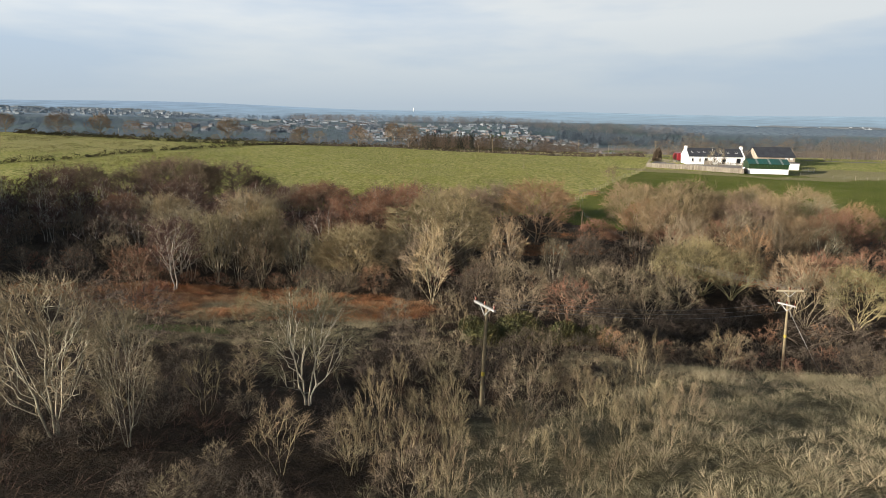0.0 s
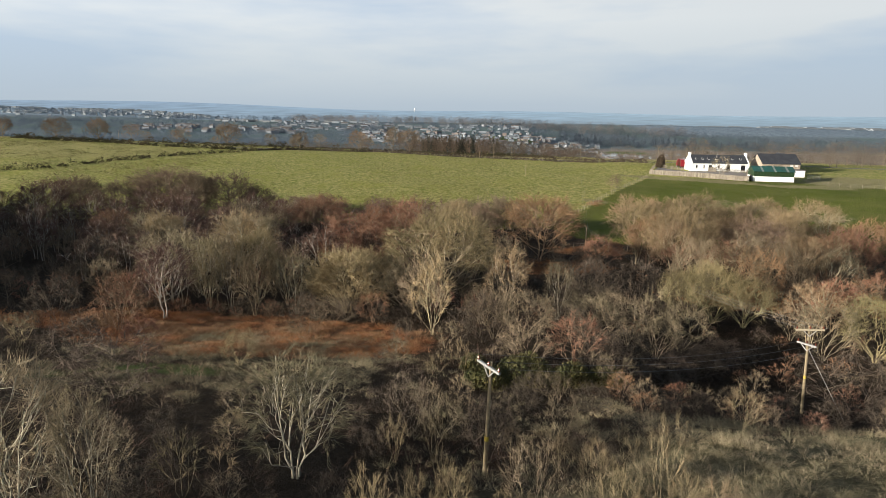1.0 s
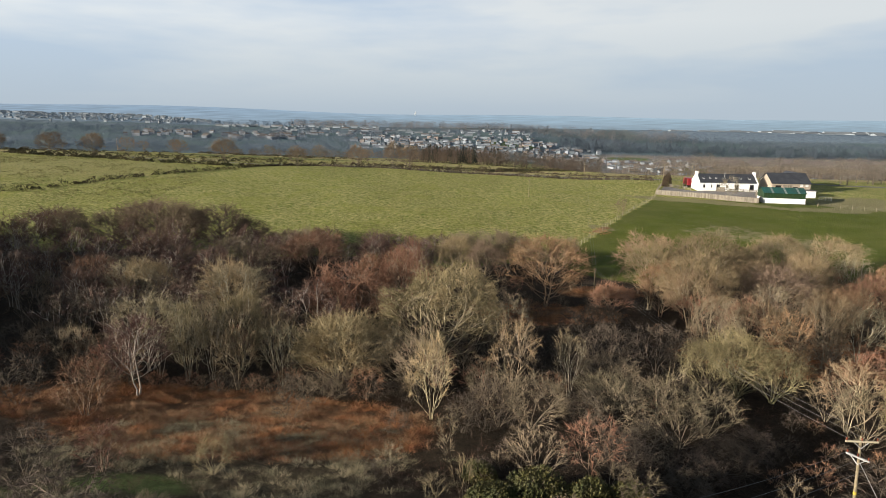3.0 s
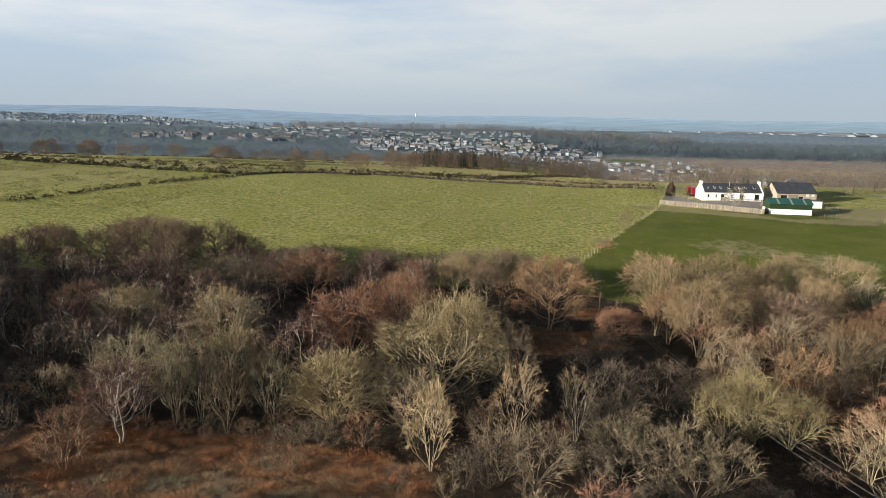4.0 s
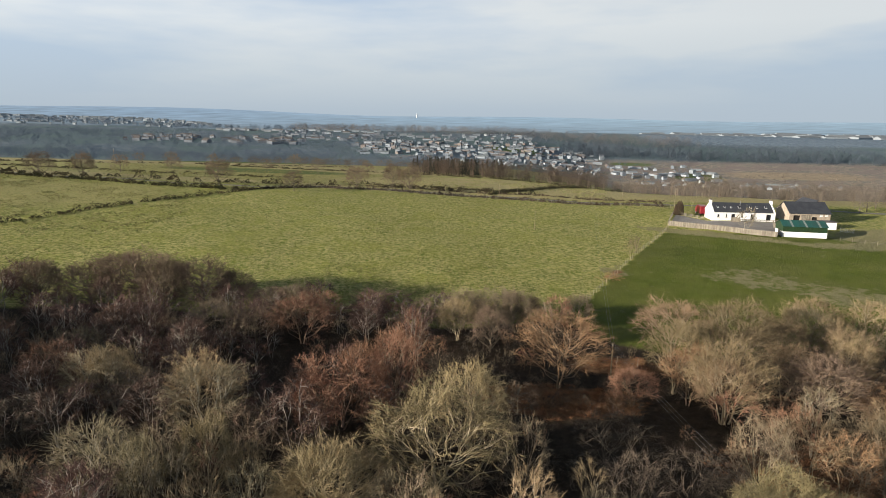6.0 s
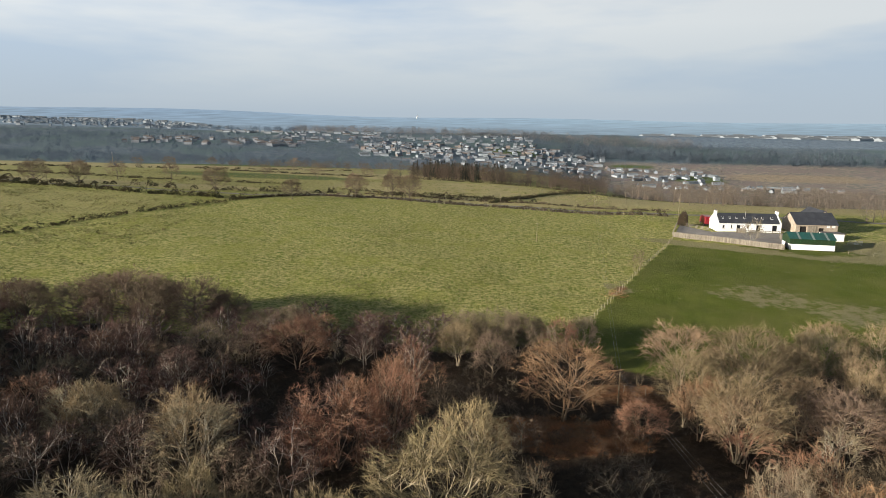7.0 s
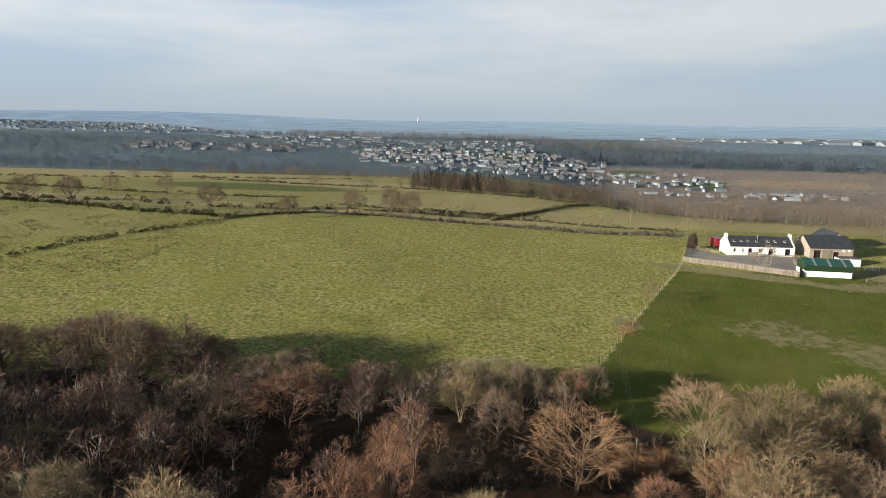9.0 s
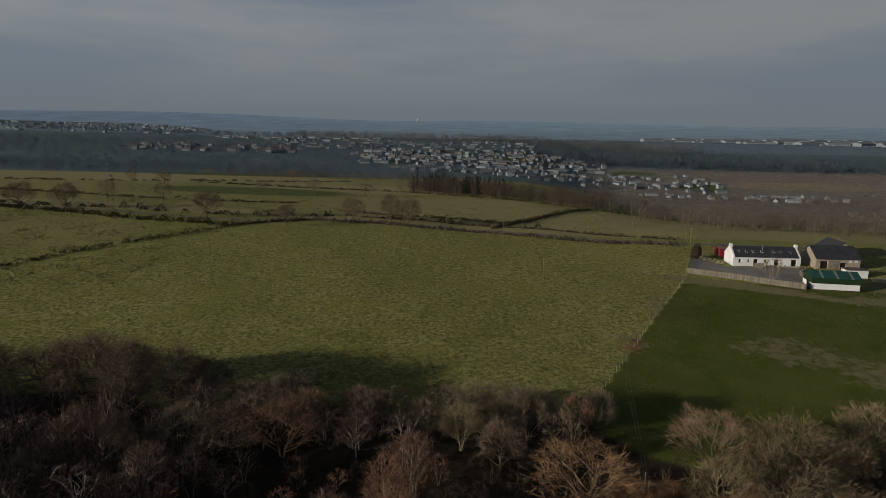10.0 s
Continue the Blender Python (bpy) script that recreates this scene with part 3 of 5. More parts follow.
def tree_meshes(kind, variant, thin=1.0):
    """The shared wood and crown meshes of a kind of tree, height one, and its width."""
    key = (kind, variant, thin)
    if key not in PROTO:
        p = dict(KINDS[kind])
        p["fine"] = thin >= 1
        if thin < 1:
            low = thin < 0.5
            p["limbs"], p["branches"], p["subs"] = max(9, int(p["limbs"] * (0.42 if low else 0.66))), 3 if low else 4, 3
            p["twigs"] = max(4, p["twigs"] - 1)
            p["twig_len"] *= 1.45 if low else 1.2
            p["twig_r"], p["sides"], p["segs"] = p["twig_r"] * (2.3 if low else 1.55), 3, 2 if low else 3
            p["thick"] *= 0.75
            p["stems"] = min(p.get("stems", 1), 4)
        g = grow(hash_of(kind) + 31 * variant, **p)
        w = fit_size(g)
        PROTO[key] = (mesh(kind + "_trunk", g[0], g[1], M[kind + "_bark"], True), mesh(kind + "_crown", g[2], g[3], M[kind + "_twig"]), w)
    return PROTO[key]


def hash_of(word):
    return sum((i + 1) * ord(c) for i, c in enumerate(word))


tree_rng = random.Random(5)
TREES = []


def plant(kind, x, y, height, width, thin=1.0, group=""):
    variant = tree_rng.randrange(3)
    wood, crown, w = tree_meshes(kind, variant, thin)
    label, cat = LABEL[kind]
    name = {"tree": "bare_tree", "shrub": "bare_shrub", "sapling": "sapling"}[cat]
    if kind in ("birch", "oak"):
        name = kind + "_tree"
    elif kind in ("thorn", "willow", "sallow"):
        name = kind + "_bush"
    top = tagged(new(name), label, cat, group or ("trees of the wood" if cat == "tree" else "shrubs of the wood"))
    sx = min(max(width / w, 0.45 * height), 1.7 * height)
    top.matrix_basis = Matrix.Translation((x, y, gz(x, y))) @ Matrix.Rotation(tree_rng.uniform(0, 6.28), 4, "Z") @ Matrix.Diagonal((sx, sx, height, 1))
    put("trunk", wood, top)
    put("crown", crown, top)
    TREES.append((x, y, width))
    return top


STAND_OAK = ((-64.3, 135.4, 11.0, 14.0), (-51.8, 133.8, 10.2, 10.5), (-74.4, 136.2, 8.5, 10.0), (-57.2, 130.6, 10.6, 7.5), (-69.5, 138.0, 9.6, 9.0), (-80.9, 132.7, 9.0, 7.3), (-1.9, 122.6, 7.0, 5.7), (35.9, 103.4, 8.5, 8.4), (-37.7, 121.9, 6.0, 7.0))
STAND_OAK_EDGE = ((-60.5, 137.5, 9.2, 8), (-47, 136.0, 7.5, 7), (-86, 138, 7.5, 8), (-36.5, 135.5, 5.2, 6.5))
STAND_BIRCH = ((-73.0, 127.0, 6.0, 3.4), (-54.8, 114.4, 8.0, 5.2), (-54.3, 117.4, 9.0, 3.4), (-54.8, 123.1, 9.5, 3.2), (-41.8, 110.2, 7.5, 4.8), (-37.7, 123.0, 7.0, 3.2), (-36.9, 129.1, 6.5, 4.6), (-20.1, 128.5, 6.5, 2.9),
    (-51.0, 92.8, 7.0, 6.3), (-43.9, 90.6, 6.0, 3.9), (-24.0, 100.5, 5.0, 6.1), (-63.6, 104.2, 8.0, 3.7), (-43.1, 111.9, 7.0, 5.1), (-20.9, 123.7, 6.0, 5.7), (-30.8, 71.1, 7.5, 5.2),)
STAND_ASH = ((-47.7, 133.6, 5.5, 4.2), (-48.3, 116.1, 6.0, 4.4), (-7.2, 127.2, 7.0, 5.2), (24.8, 124.7, 9.0, 9.9), (29.2, 112.5, 9.5, 12.1), (38.6, 126.5, 7.5, 4.9), (45.9, 122.4, 8.0, 5.0), (21.9, 111.3, 10.0, 7.2),
    (25.6, 102.8, 10.0, 8.4), (42.8, 111.1, 8.5, 5.6),)
STAND_MAPLE = ((-5.7, 84.1, 10.5, 11.6), (-28.9, 76.7, 8.0, 3.5), (-24.9, 79.4, 8.5, 5.3), (-14.5, 77.5, 7.0, 7.4), (-13.7, 78.9, 6.5, 8.8),)
STAND_ASPEN = ((-30.2, 90.4, 9.0, 7.9), (-45.5, 95.6, 8.0, 6.9), (-33.5, 77.7, 8.0, 7.1), (-15.2, 33.2, 6.4, 4.0), (-12.0, 32.8, 5.7, 2.1), (-7.3, 39.6, 5.8, 4.6),)
STAND_THORN = ((-55.4, 110.8, 6.0, 8.4), (-43.1, 121.4, 6.5, 8.6), (-39.0, 93.1, 7.0, 6.5), (11.6, 90.8, 5.5, 7.8), (-47.5, 86.6, 6.0, 6.3), (0.0, 67.5, 4.5, 3.3), (-28.4, 55.0, 4.0, 4.1), (-21.4, 48.6, 4.0, 5.4),
    (-38.9, 66.9, 4.5, 4.2), (-15.8, 68.1, 4.0, 3.2), (-3.4, 47.0, 4.1, 2.4), (1.0, 44.9, 3.8, 2.6), (27.9, 61.8, 4.3, 7.2), (-12.9, 32.3, 2.2, 2.2), (-11.8, 34.6, 2.1, 1.9),)
STAND_BEECH = ((-30.7, 122.6, 8.0, 8.9), (7.3, 111.5, 10.6, 10.6), (28.5, 92.8, 7.0, 5.0), (7.0, 60.9, 4.5, 4.0),)
STAND_ROWAN = ((-12.5, 114.2, 9.0, 3.1), (-14.9, 112.3, 7.0, 4.7), (-18.8, 104.9, 6.5, 3.4), (-17.5, 95.4, 8.5, 11.1), (-12.3, 99.9, 10.0, 6.5), (-24.8, 57.1, 3.5, 3.1), (-32.3, 66.1, 5.5, 4.1),)
STAND_WILLOW = ((2.0, 131.7, 7.5, 5.8), (6.3, 127.4, 7.0, 4.7), (12.0, 135.4, 6.0, 4.7), (44.4, 126.8, 8.0, 6.8), (1.9, 84.4, 8.0, 4.4), (23.4, 88.0, 8.0, 5.2), (34.3, 90.7, 7.5, 5.4), (-6.2, 74.3, 7.0, 4.7),
    (10.7, 77.6, 3.8, 5.4), (13.0, 71.2, 4.8, 4.6), (15.5, 72.4, 5.4, 5.0), (17.8, 71.6, 4.8, 4.6), (15.3, 69.6, 4.0, 4.2), (10.3, 73.2, 3.6, 5.4), (3.4, 68.7, 4.5, 5.2), (3.4, 59.9, 4.0, 3.9), (-7.8, 76.8, 6.0, 5.8), (2.7, 36.4, 4.0, 2.3), (30.2, 71.5, 5.5, 4.8),
    (4.9, 47.5, 3.5, 1.9),)
STAND_SALLOW = ((20.4, 79.0, 5.8, 5.4), (23.2, 79.8, 6.4, 5.8), (25.8, 78.6, 5.6, 5.2), (-17.7, 57.9, 3.0, 2.5), (35.0, 72.1, 6.0, 5.6),)
STAND_SAPLING = ((7.5, 82.4, 5.0, 2.7), (-1.2, 56.3, 3.5, 1.5), (-10.8, 36.5, 2.8, 2.6), (-2.8, 33.2, 3.8, 1.2), (-3.4, 31.8, 2.5, 1.5), (-5.7, 31.5, 2.8, 2.2), (7.6, 37.4, 4.2, 1.6), (13.7, 45.9, 2.7, 2.1),
    (5.7, 35.5, 3.0, 1.5), (7.9, 35.2, 2.5, 1.2), (5.0, 37.2, 3.6, 1.1), (-0.1, 34.8, 3.6, 1.3), (-1.1, 34.1, 2.7, 1.8), (2.4, 35.2, 1.9, 1.7), (3.8, 42.7, 2.7, 3.1),)
MORE_BIRCH = ((-82.6, 120.6, 9.0, 5.8), (-83.6, 126.6, 9.0, 6.1), (-84.9, 133.9, 9.0, 6.0), (-68.3, 116.6, 8.0, 4.6), (-51.7, 116.3, 8.0, 5.5), (-39.6, 124.1, 6.5, 4.9), (-61.7, 113.3, 8.0, 4.5),
    (-65.7, 127.6, 8.0, 4.6), (-44.9, 129.6, 7.0, 4.6), (-65.6, 103.0, 8.0, 4.8), (-65.2, 98.2, 8.0, 4.6), (-57.4, 118.0, 8.0, 4.7), (-53.7, 102.6, 7.0, 3.9), (-21.0, 131.6, 6.0, 4.0), (-11.8, 114.2, 9.0, 4.3), (-19.7, 105.1, 7.0, 3.6))
MORE_ROWAN = ((-52.3, 96.9, 8.0, 6.3), (-34.2, 73.5, 4.4, 4.7), (-15.7, 99.0, 9.0, 5.1), (-10.9, 73.5, 3.2, 2.9), (-56.7, 116.1, 7.5, 4.6), (-13.7, 106.7, 8.0, 5.2), (-19.7, 93.9, 7.0, 5.2))
MORE_WILLOW = ((-37.0, 132.7, 6.0, 8.4), (-32.8, 131.0, 6.0, 7.2), (-34.8, 71.5, 2.9, 3.5), (-39.7, 75.4, 5.0, 3.8), (-14.4, 72.0, 2.9, 3.3), (9.9, 70.3, 3.7, 5.0), (0.9, 68.8, 5.0, 3.9),
    (-1.1, 135.2, 7.0, 8.8), (-6.5, 136.8, 6.0, 7.5), (-50.8, 117.7, 6.0, 6.3), (-44.6, 121.7, 6.5, 9.0), (-57.0, 108.1, 6.0, 7.1), (-8.5, 131.0, 6.0, 5.2), (-1.6, 131.7, 6.0, 6.9), (2.8, 135.7, 6.0, 6.3), (12.5, 137.6, 5.0, 5.5))
MORE_ASPEN = ((-31.6, 76.0, 7.7, 4.4), (-28.6, 75.6, 8.1, 3.6), (-26.6, 76.4, 8.0, 3.6), (-19.4, 76.0, 6.4, 3.9), (7.1, 76.4, 6.0, 2.8), (51.8, 116.8, 8.0, 5.0), (31.8, 95.8, 8.0, 4.6), (40.0, 91.6, 7.5, 5.6))
MORE_ASH = ((2.0, 74.6, 8.0, 3.8), (33.0, 121.6, 10.0, 10.0), (46.8, 130.7, 8.5, 8.0), (54.9, 129.2, 8.5, 8.0), (36.5, 91.4, 8.0, 5.3), (30.1, 74.1, 6.5, 4.5), (34.2, 108.8, 8.0, 7.0),
    (44.6, 115.6, 8.0, 7.4), (38.3, 120.8, 8.0, 7.2), (25.1, 102.7, 8.0, 6.5))
MORE_MAPLE = ((-4.7, 69.9, 7.5, 3.8), (-3.4, 93.1, 9.5, 7.3), (-23.2, 74.5, 6.0, 3.8), (-21.6, 79.5, 6.6, 3.8), (-44.4, 96.8, 8.0, 6.5), (-32.4, 94.2, 8.5, 7.8))
MORE_BEECH = ((22.6, 107.6, 8.0, 6.2), (30.4, 87.0, 7.0, 4.7), (34.4, 78.7, 5.6, 4.6), (15.9, 106.8, 5.0, 5.5), (48, 104, 7.5, 6.5), (56, 114, 7.5, 6.5), (42, 100, 6.5, 6))
# thorns, some put for willows so dark twigs stand for the hollow's shade
THORN_AND_SHADE = ((19.2, 83.7, 4.6, 5.0), (24.5, 88.0, 5.0, 5.5), (11.4, 82.2, 5.6, 5.3), (16.9, 85.1, 5.4, 5.3), (8.6, 61.7, 3.8, 3.3), (7.5, 68.3, 3.5, 3.1), (-1.9, 67.2, 3.5, 2.7), (-6.8, 66.2, 2.4, 2.1))
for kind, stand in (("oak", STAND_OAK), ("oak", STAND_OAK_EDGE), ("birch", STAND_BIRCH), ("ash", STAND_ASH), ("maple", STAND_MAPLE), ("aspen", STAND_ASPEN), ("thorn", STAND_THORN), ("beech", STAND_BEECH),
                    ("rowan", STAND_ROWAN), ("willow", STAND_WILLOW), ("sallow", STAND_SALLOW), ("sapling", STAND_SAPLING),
                    ("birch", MORE_BIRCH), ("rowan", MORE_ROWAN), ("willow", MORE_WILLOW), ("aspen", MORE_ASPEN), ("ash", MORE_ASH), ("maple", MORE_MAPLE), ("beech", MORE_BEECH), ("thorn", THORN_AND_SHADE)):
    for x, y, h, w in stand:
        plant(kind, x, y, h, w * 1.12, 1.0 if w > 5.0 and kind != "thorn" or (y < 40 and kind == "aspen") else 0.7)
for x, y, h, w in ((12, 66, 3.0, 4.6), (15, 64.3, 2.9, 4.4), (17.6, 66.5, 3.1, 4.8), (9.8, 63, 2.5, 4.0), (20.2, 68.5, 3.0, 4.4), (13.5, 61.5, 2.2, 3.6)):
    plant("thorn", x, y, h, w)

# the rest of the wood fills the hollow between them
fill = random.Random(21)
tries = 0
while len(TREES) < 960 and tries < 30000:
    tries += 1
    y = fill.uniform(28, 138)
    x = fill.uniform(-0.80 * y - 4, 0.76 * y + 4)
    if float(wood_mask(x, y)) < 0.55 or (float(bracken_mask(x, y)) > 0.3 and y < 80) or (-31 < x < -7 and 51 < y < 66):
        continue
    if (11 < x < 24 and 112 < y < 138) or math.hypot(x - 0.6, y - 43) < 2.0 or math.hypot(x - 23, y - 60) < 3.0:
        continue
    if min(math.hypot(x - a, y - b) - 0.13 * w for a, b, w in TREES) < (0.95 if y > 70 else 0.7):
        continue
    # dark thorn favoured in the hollows, its tone standing for their shade
    if y < 75 and x > 6:
        kind, h = fill.choice((("thorn", 2.2), ("thorn", 1.8), ("willow", 2.3), ("rowan", 2.0)))
    elif y < 72:
        kind, h = fill.choice((("thorn", 2.0), ("thorn", 1.7), ("willow", 2.3), ("willow", 1.8), ("sapling", 2.6), ("thorn", 2.0)))
    elif -36 < x < -16 and 98 < y < 124:
        kind, h = fill.choice((("thorn", 2.4), ("thorn", 2.0), ("rowan", 3.0), ("birch", 4.5)))
    elif x < -12 and y > 86:
        kind, h = fill.choice((("birch", 7.0), ("willow", 5.0), ("rowan", 5.0), ("thorn", 3.6), ("birch", 6.5), ("birch", 6.0), ("oak", 5.5), ("willow", 4.4)))
    elif 4 < x < 22 and 76 < y < 112:
        kind, h = fill.choice((("thorn", 2.2), ("thorn", 2.8), ("rowan", 2.4), ("thorn", 2.0), ("thorn", 3.0)))
    elif x > 12 and y > 86:
        kind, h = fill.choice((("ash", 6.5), ("beech", 5.0), ("thorn", 4.0), ("beech", 4.5), ("rowan", 4.5), ("oak", 5.0), ("willow", 4.4)))
    else:
        kind, h = fill.choice((("rowan", 3.4), ("willow", 3.8), ("thorn", 3.4), ("thorn", 3.0), ("willow", 3.0), ("oak", 4.0)))
    h *= fill.uniform(0.65, 1.1) * (0.8 if y < 46 else 1)
    plant(kind, x, y, h, h * fill.uniform(0.85, 1.2), 0.7 if y < 56 or h > 6 else 0.4)

# low bushes skirt the trees behind the clearing
for i in range(30):
    x = -40 + 1.15 * i + fill.uniform(-0.5, 0.5)
    h = fill.uniform(1.2, 2.4)
    plant(fill.choice(("thorn", "willow", "rowan", "thorn", "beech")), x, 73.6 + 0.04 * (x + 25) + fill.uniform(-0.8, 1.2), h, h * fill.uniform(1.0, 1.4), 0.7)

# straight whips where the bank meets the thicket
for _ in range(46):
    x, y = fill.uniform(-4, 9), fill.uniform(27, 45)
    if math.hypot(x - 0.8, y - 42.9) > 1.5:
        h = fill.uniform(1.5, 2.9)
        plant("sapling", x, y, h, h * 0.5, 0.7)

# the wood's edge along the pasture
for i in range(17):
    x = -50 + 3.6 * i + fill.uniform(-1, 1)
    kind = fill.choice(("birch", "oak", "oak", "thorn", "rowan"))
    h = fill.uniform(5.0, 7.0)
    plant(kind, x, 132.5 + fill.uniform(-2, 2), h, h * 0.9, 0.7)

# single trees along the hedges of the pasture
HEDGE_TREES = ((-179.7, 287.3, 9, 10), (-195, 281, 9, 11), (-222, 283, 8, 9), (-116, 279, 9, 10), (-81, 268.3, 7, 7), (-62, 291, 8, 9), (-46, 287, 9.5, 8), (-38.5, 284, 9, 9),
               (-150, 420, 8, 8), (-120, 430, 9, 9), (-90, 440, 8, 9), (-240, 470, 9, 10), (-270, 480, 8, 8), (-190, 330, 8, 9), (-165, 335, 8, 8), (-200, 620, 10, 11), (-290, 640, 9, 10))
for x, y, h, w in HEDGE_TREES:
    plant("oak", x, y, h * 1.15, w * 1.1, 1.0 if y < 300 else 0.7, "trees along the hedges")
for x, y, h, w in ((29.5, 181.5, 4.8, 3.6), (31.5, 187.5, 4.6, 3.4), (18.5, 122, 2.8, 1.6)):
    plant("sapling", x, y, h, w, 1.0, "small trees by the fences")
plant("aspen", 67.5, 216.8, 7.4, 6.0, 0.7, "small trees by the fences")


# ---------------------------------------------------------------- loose growth, one object a kind
def blades(name, mat, spots, label, category, size, lean=0.35, width=0.02, per=6, colour_seed=1):
    """Tufts of thin blades: spots gives (x, y, scale)."""
    rng = random.Random(colour_seed)
    V, F = [], []
    for x, y, s in spots:
        z = gz(x, y)
        for _ in range(per):
            a, l = rng.uniform(0, 6.28), rng.uniform(0.1, 1.0) * lean
            h = size * s * rng.uniform(0.6, 1.3)
            bx, by = x + rng.gauss(0, 0.13 * s), y + rng.gauss(0, 0.13 * s)
            b = len(V)
            w = width * s
            c = rng.uniform(0, 3.14)
            V.extend(((bx + w * math.cos(c), by + w * math.sin(c), z - 0.03), (bx - w * math.cos(c), by - w * math.sin(c), z - 0.03)))
            V.append((bx + math.cos(a) * l * h, by + math.sin(a) * l * h, z + h))
            F.append((b, b + 1, b + 2))
    return tagged(put(name, mesh(name, V, F, mat)), label, category, kind="stuff")


def tussocks(name, mat, spots, label, category, size, per, width, fall=0.55, seed=1):
    """Clumps of arching blades that fall outwards from the middle: spots gives (x, y, scale)."""
    rng = random.Random(seed)
    V, F = [], []
    for x, y, s in spots:
        z = gz(x, y) - 0.04
        for _ in range(per):
            a, r = rng.uniform(0, 6.28), math.sqrt(rng.random())
            h = size * s * rng.uniform(0.55, 1.1) * (1.15 - 0.55 * r)
            out = size * s * fall * (0.25 + r) * rng.uniform(0.7, 1.3)
            c, d = math.cos(a), math.sin(a)
            bx, by = x + c * r * 0.25 * s, y + d * r * 0.25 * s
            k = rng.uniform(0, 3.14)
            wx, wy = width * math.cos(k), width * math.sin(k)
            b = len(V)
            V.extend(((bx + wx, by + wy, z), (bx - wx, by - wy, z), (bx + c * out * 1.3 + rng.gauss(0, 0.1) * s, by + d * out * 1.3 + rng.gauss(0, 0.1) * s, z + h)))
            F.append((b, b + 1, b + 2))
    return tagged(put(name, mesh(name, V, F, mat)), label, category, kind="stuff")


def leafy(V, F, rng, cx, cy, z0, rx, ry, rz, count, leaf):
    """A bush of small leaf clumps filling an uneven dome."""
    lump = [(rng.uniform(0, 6.28), rng.uniform(0.1, 1.2), rng.uniform(0.6, 1.0)) for _ in range(5)]
    for _ in range(count):
        a, e = rng.uniform(0, 6.28), math.asin(rng.uniform(0.0, 1.0))
        r = rng.uniform(0.72, 1.0) * (0.72 + 0.28 * max(math.cos(a - la) * math.cos(e - le) * ls for la, le, ls in lump))
        p = Vector((cx + rx * r * math.cos(a) * math.cos(e), cy + ry * r * math.sin(a) * math.cos(e), z0 + rz * r * math.sin(e)))
        u = Vector((rng.gauss(0, 1), rng.gauss(0, 1), rng.gauss(0, 1))).normalized()
        v = u.orthogonal().normalized() * leaf * rng.uniform(0.5, 1.1)
        u = u * leaf * rng.uniform(0.5, 1.2)
        w = u.cross(v).normalized() * leaf * 0.35
        b = len(V)
        V.extend((p + u, p - u * 0.5 + v, p - u * 0.5 - v, p + w))
        F.extend(((b, b + 1, b + 3), (b + 1, b + 2, b + 3), (b + 2, b, b + 3), (b, b + 2, b + 1)))


def hedge(name, mat, line, height, depth, step, leaf, count, label, seed, gaps=0.12):
    rng = random.Random(seed)
    V, F = [], []
    for (x0, y0), (x1, y1) in zip(line, line[1:]):
        n = max(1, int(2 * math.hypot(x1 - x0, y1 - y0) / step))
        for i in range(n):
            if rng.random() < gaps:
                continue
            f = (i + rng.random()) / n
            x, y = x0 + (x1 - x0) * f + rng.gauss(0, depth * 0.3), y0 + (y1 - y0) * f + rng.gauss(0, depth * 0.3)
            k = rng.uniform(0.35, 0.9) if rng.random() < 0.75 else rng.uniform(0.9, 1.4)
            leafy(V, F, rng, x, y, gz(x, y) - 0.1, step * 0.75 * (0.5 + 0.5 * k), depth * (0.4 + 0.6 * k), height * k, int(count * 0.6), leaf * 0.85)
    return tagged(put(name, mesh(name, V, F, mat)), label, "hedge", kind="stuff")


lr = random.Random(8)
spots = []
while len(spots) < 3900:
    x, y = lr.uniform(-4, 46), lr.uniform(20, 57)
    if (x < 3 + 3 * math.sin(y) and lr.random() > 0.3) or y > 54 - 0.1 * x + 2 * math.sin(x):
        continue
    n = noise.noise(Vector((x * 0.35, y * 0.35, 3.1)))
    if n < lr.uniform(-0.7, 0.0):
        continue
    spots.append((x, y, 0.55 + 1.0 * max(0, n) + lr.uniform(0, 0.6)))
tussocks("tussock_grass", M["dry_grass"], spots, "tall dry straw-coloured grass tussocks on the bank", "grass", 0.50, 42, 0.0095, 0.7, 2)
spots = []
while len(spots) < 6500:
    y = lr.uniform(20, 134)
    x = lr.uniform(-0.75 * y - 6, 0.72 * y + 6)
    if float(wood_mask(x, y)) < 0.5 or (float(bracken_mask(x, y)) > 0.4 and y < 80):
        continue
    spots.append((x, y, lr.uniform(0.7, 1.5)))
tussocks("undergrowth", M["stem"], spots, "bramble and dead stems on the wood floor", "undergrowth", 0.5, 14, 0.013, 1.2, 4)
spots = []
while len(spots) < 4300:
    x, y = lr.uniform(-50, 50), lr.uniform(58, 124)
    n = noise.noise(Vector((x * 0.42, y * 0.8, 1.7))) + 0.4 * noise.noise(Vector((x * 1.3, y * 1.5, 4.7)))
    if float(bracken_mask(x, y)) < lr.uniform(0.2, 0.8) or n < lr.uniform(-0.25, 0.12):
        continue
    spots.append((x, y, 0.55 + 1.3 * max(0, n) + lr.uniform(0, 0.4)))
for _ in range(45):
    spots.append((lr.gauss(22.6, 1.2), lr.gauss(166.5, 1.6), lr.uniform(0.7, 1.3)))
tussocks("bracken", M["bracken"], spots, "dead rust-brown bracken on the open slope", "bracken", 0.44, 24, 0.022, 0.85, 6)
spots = []
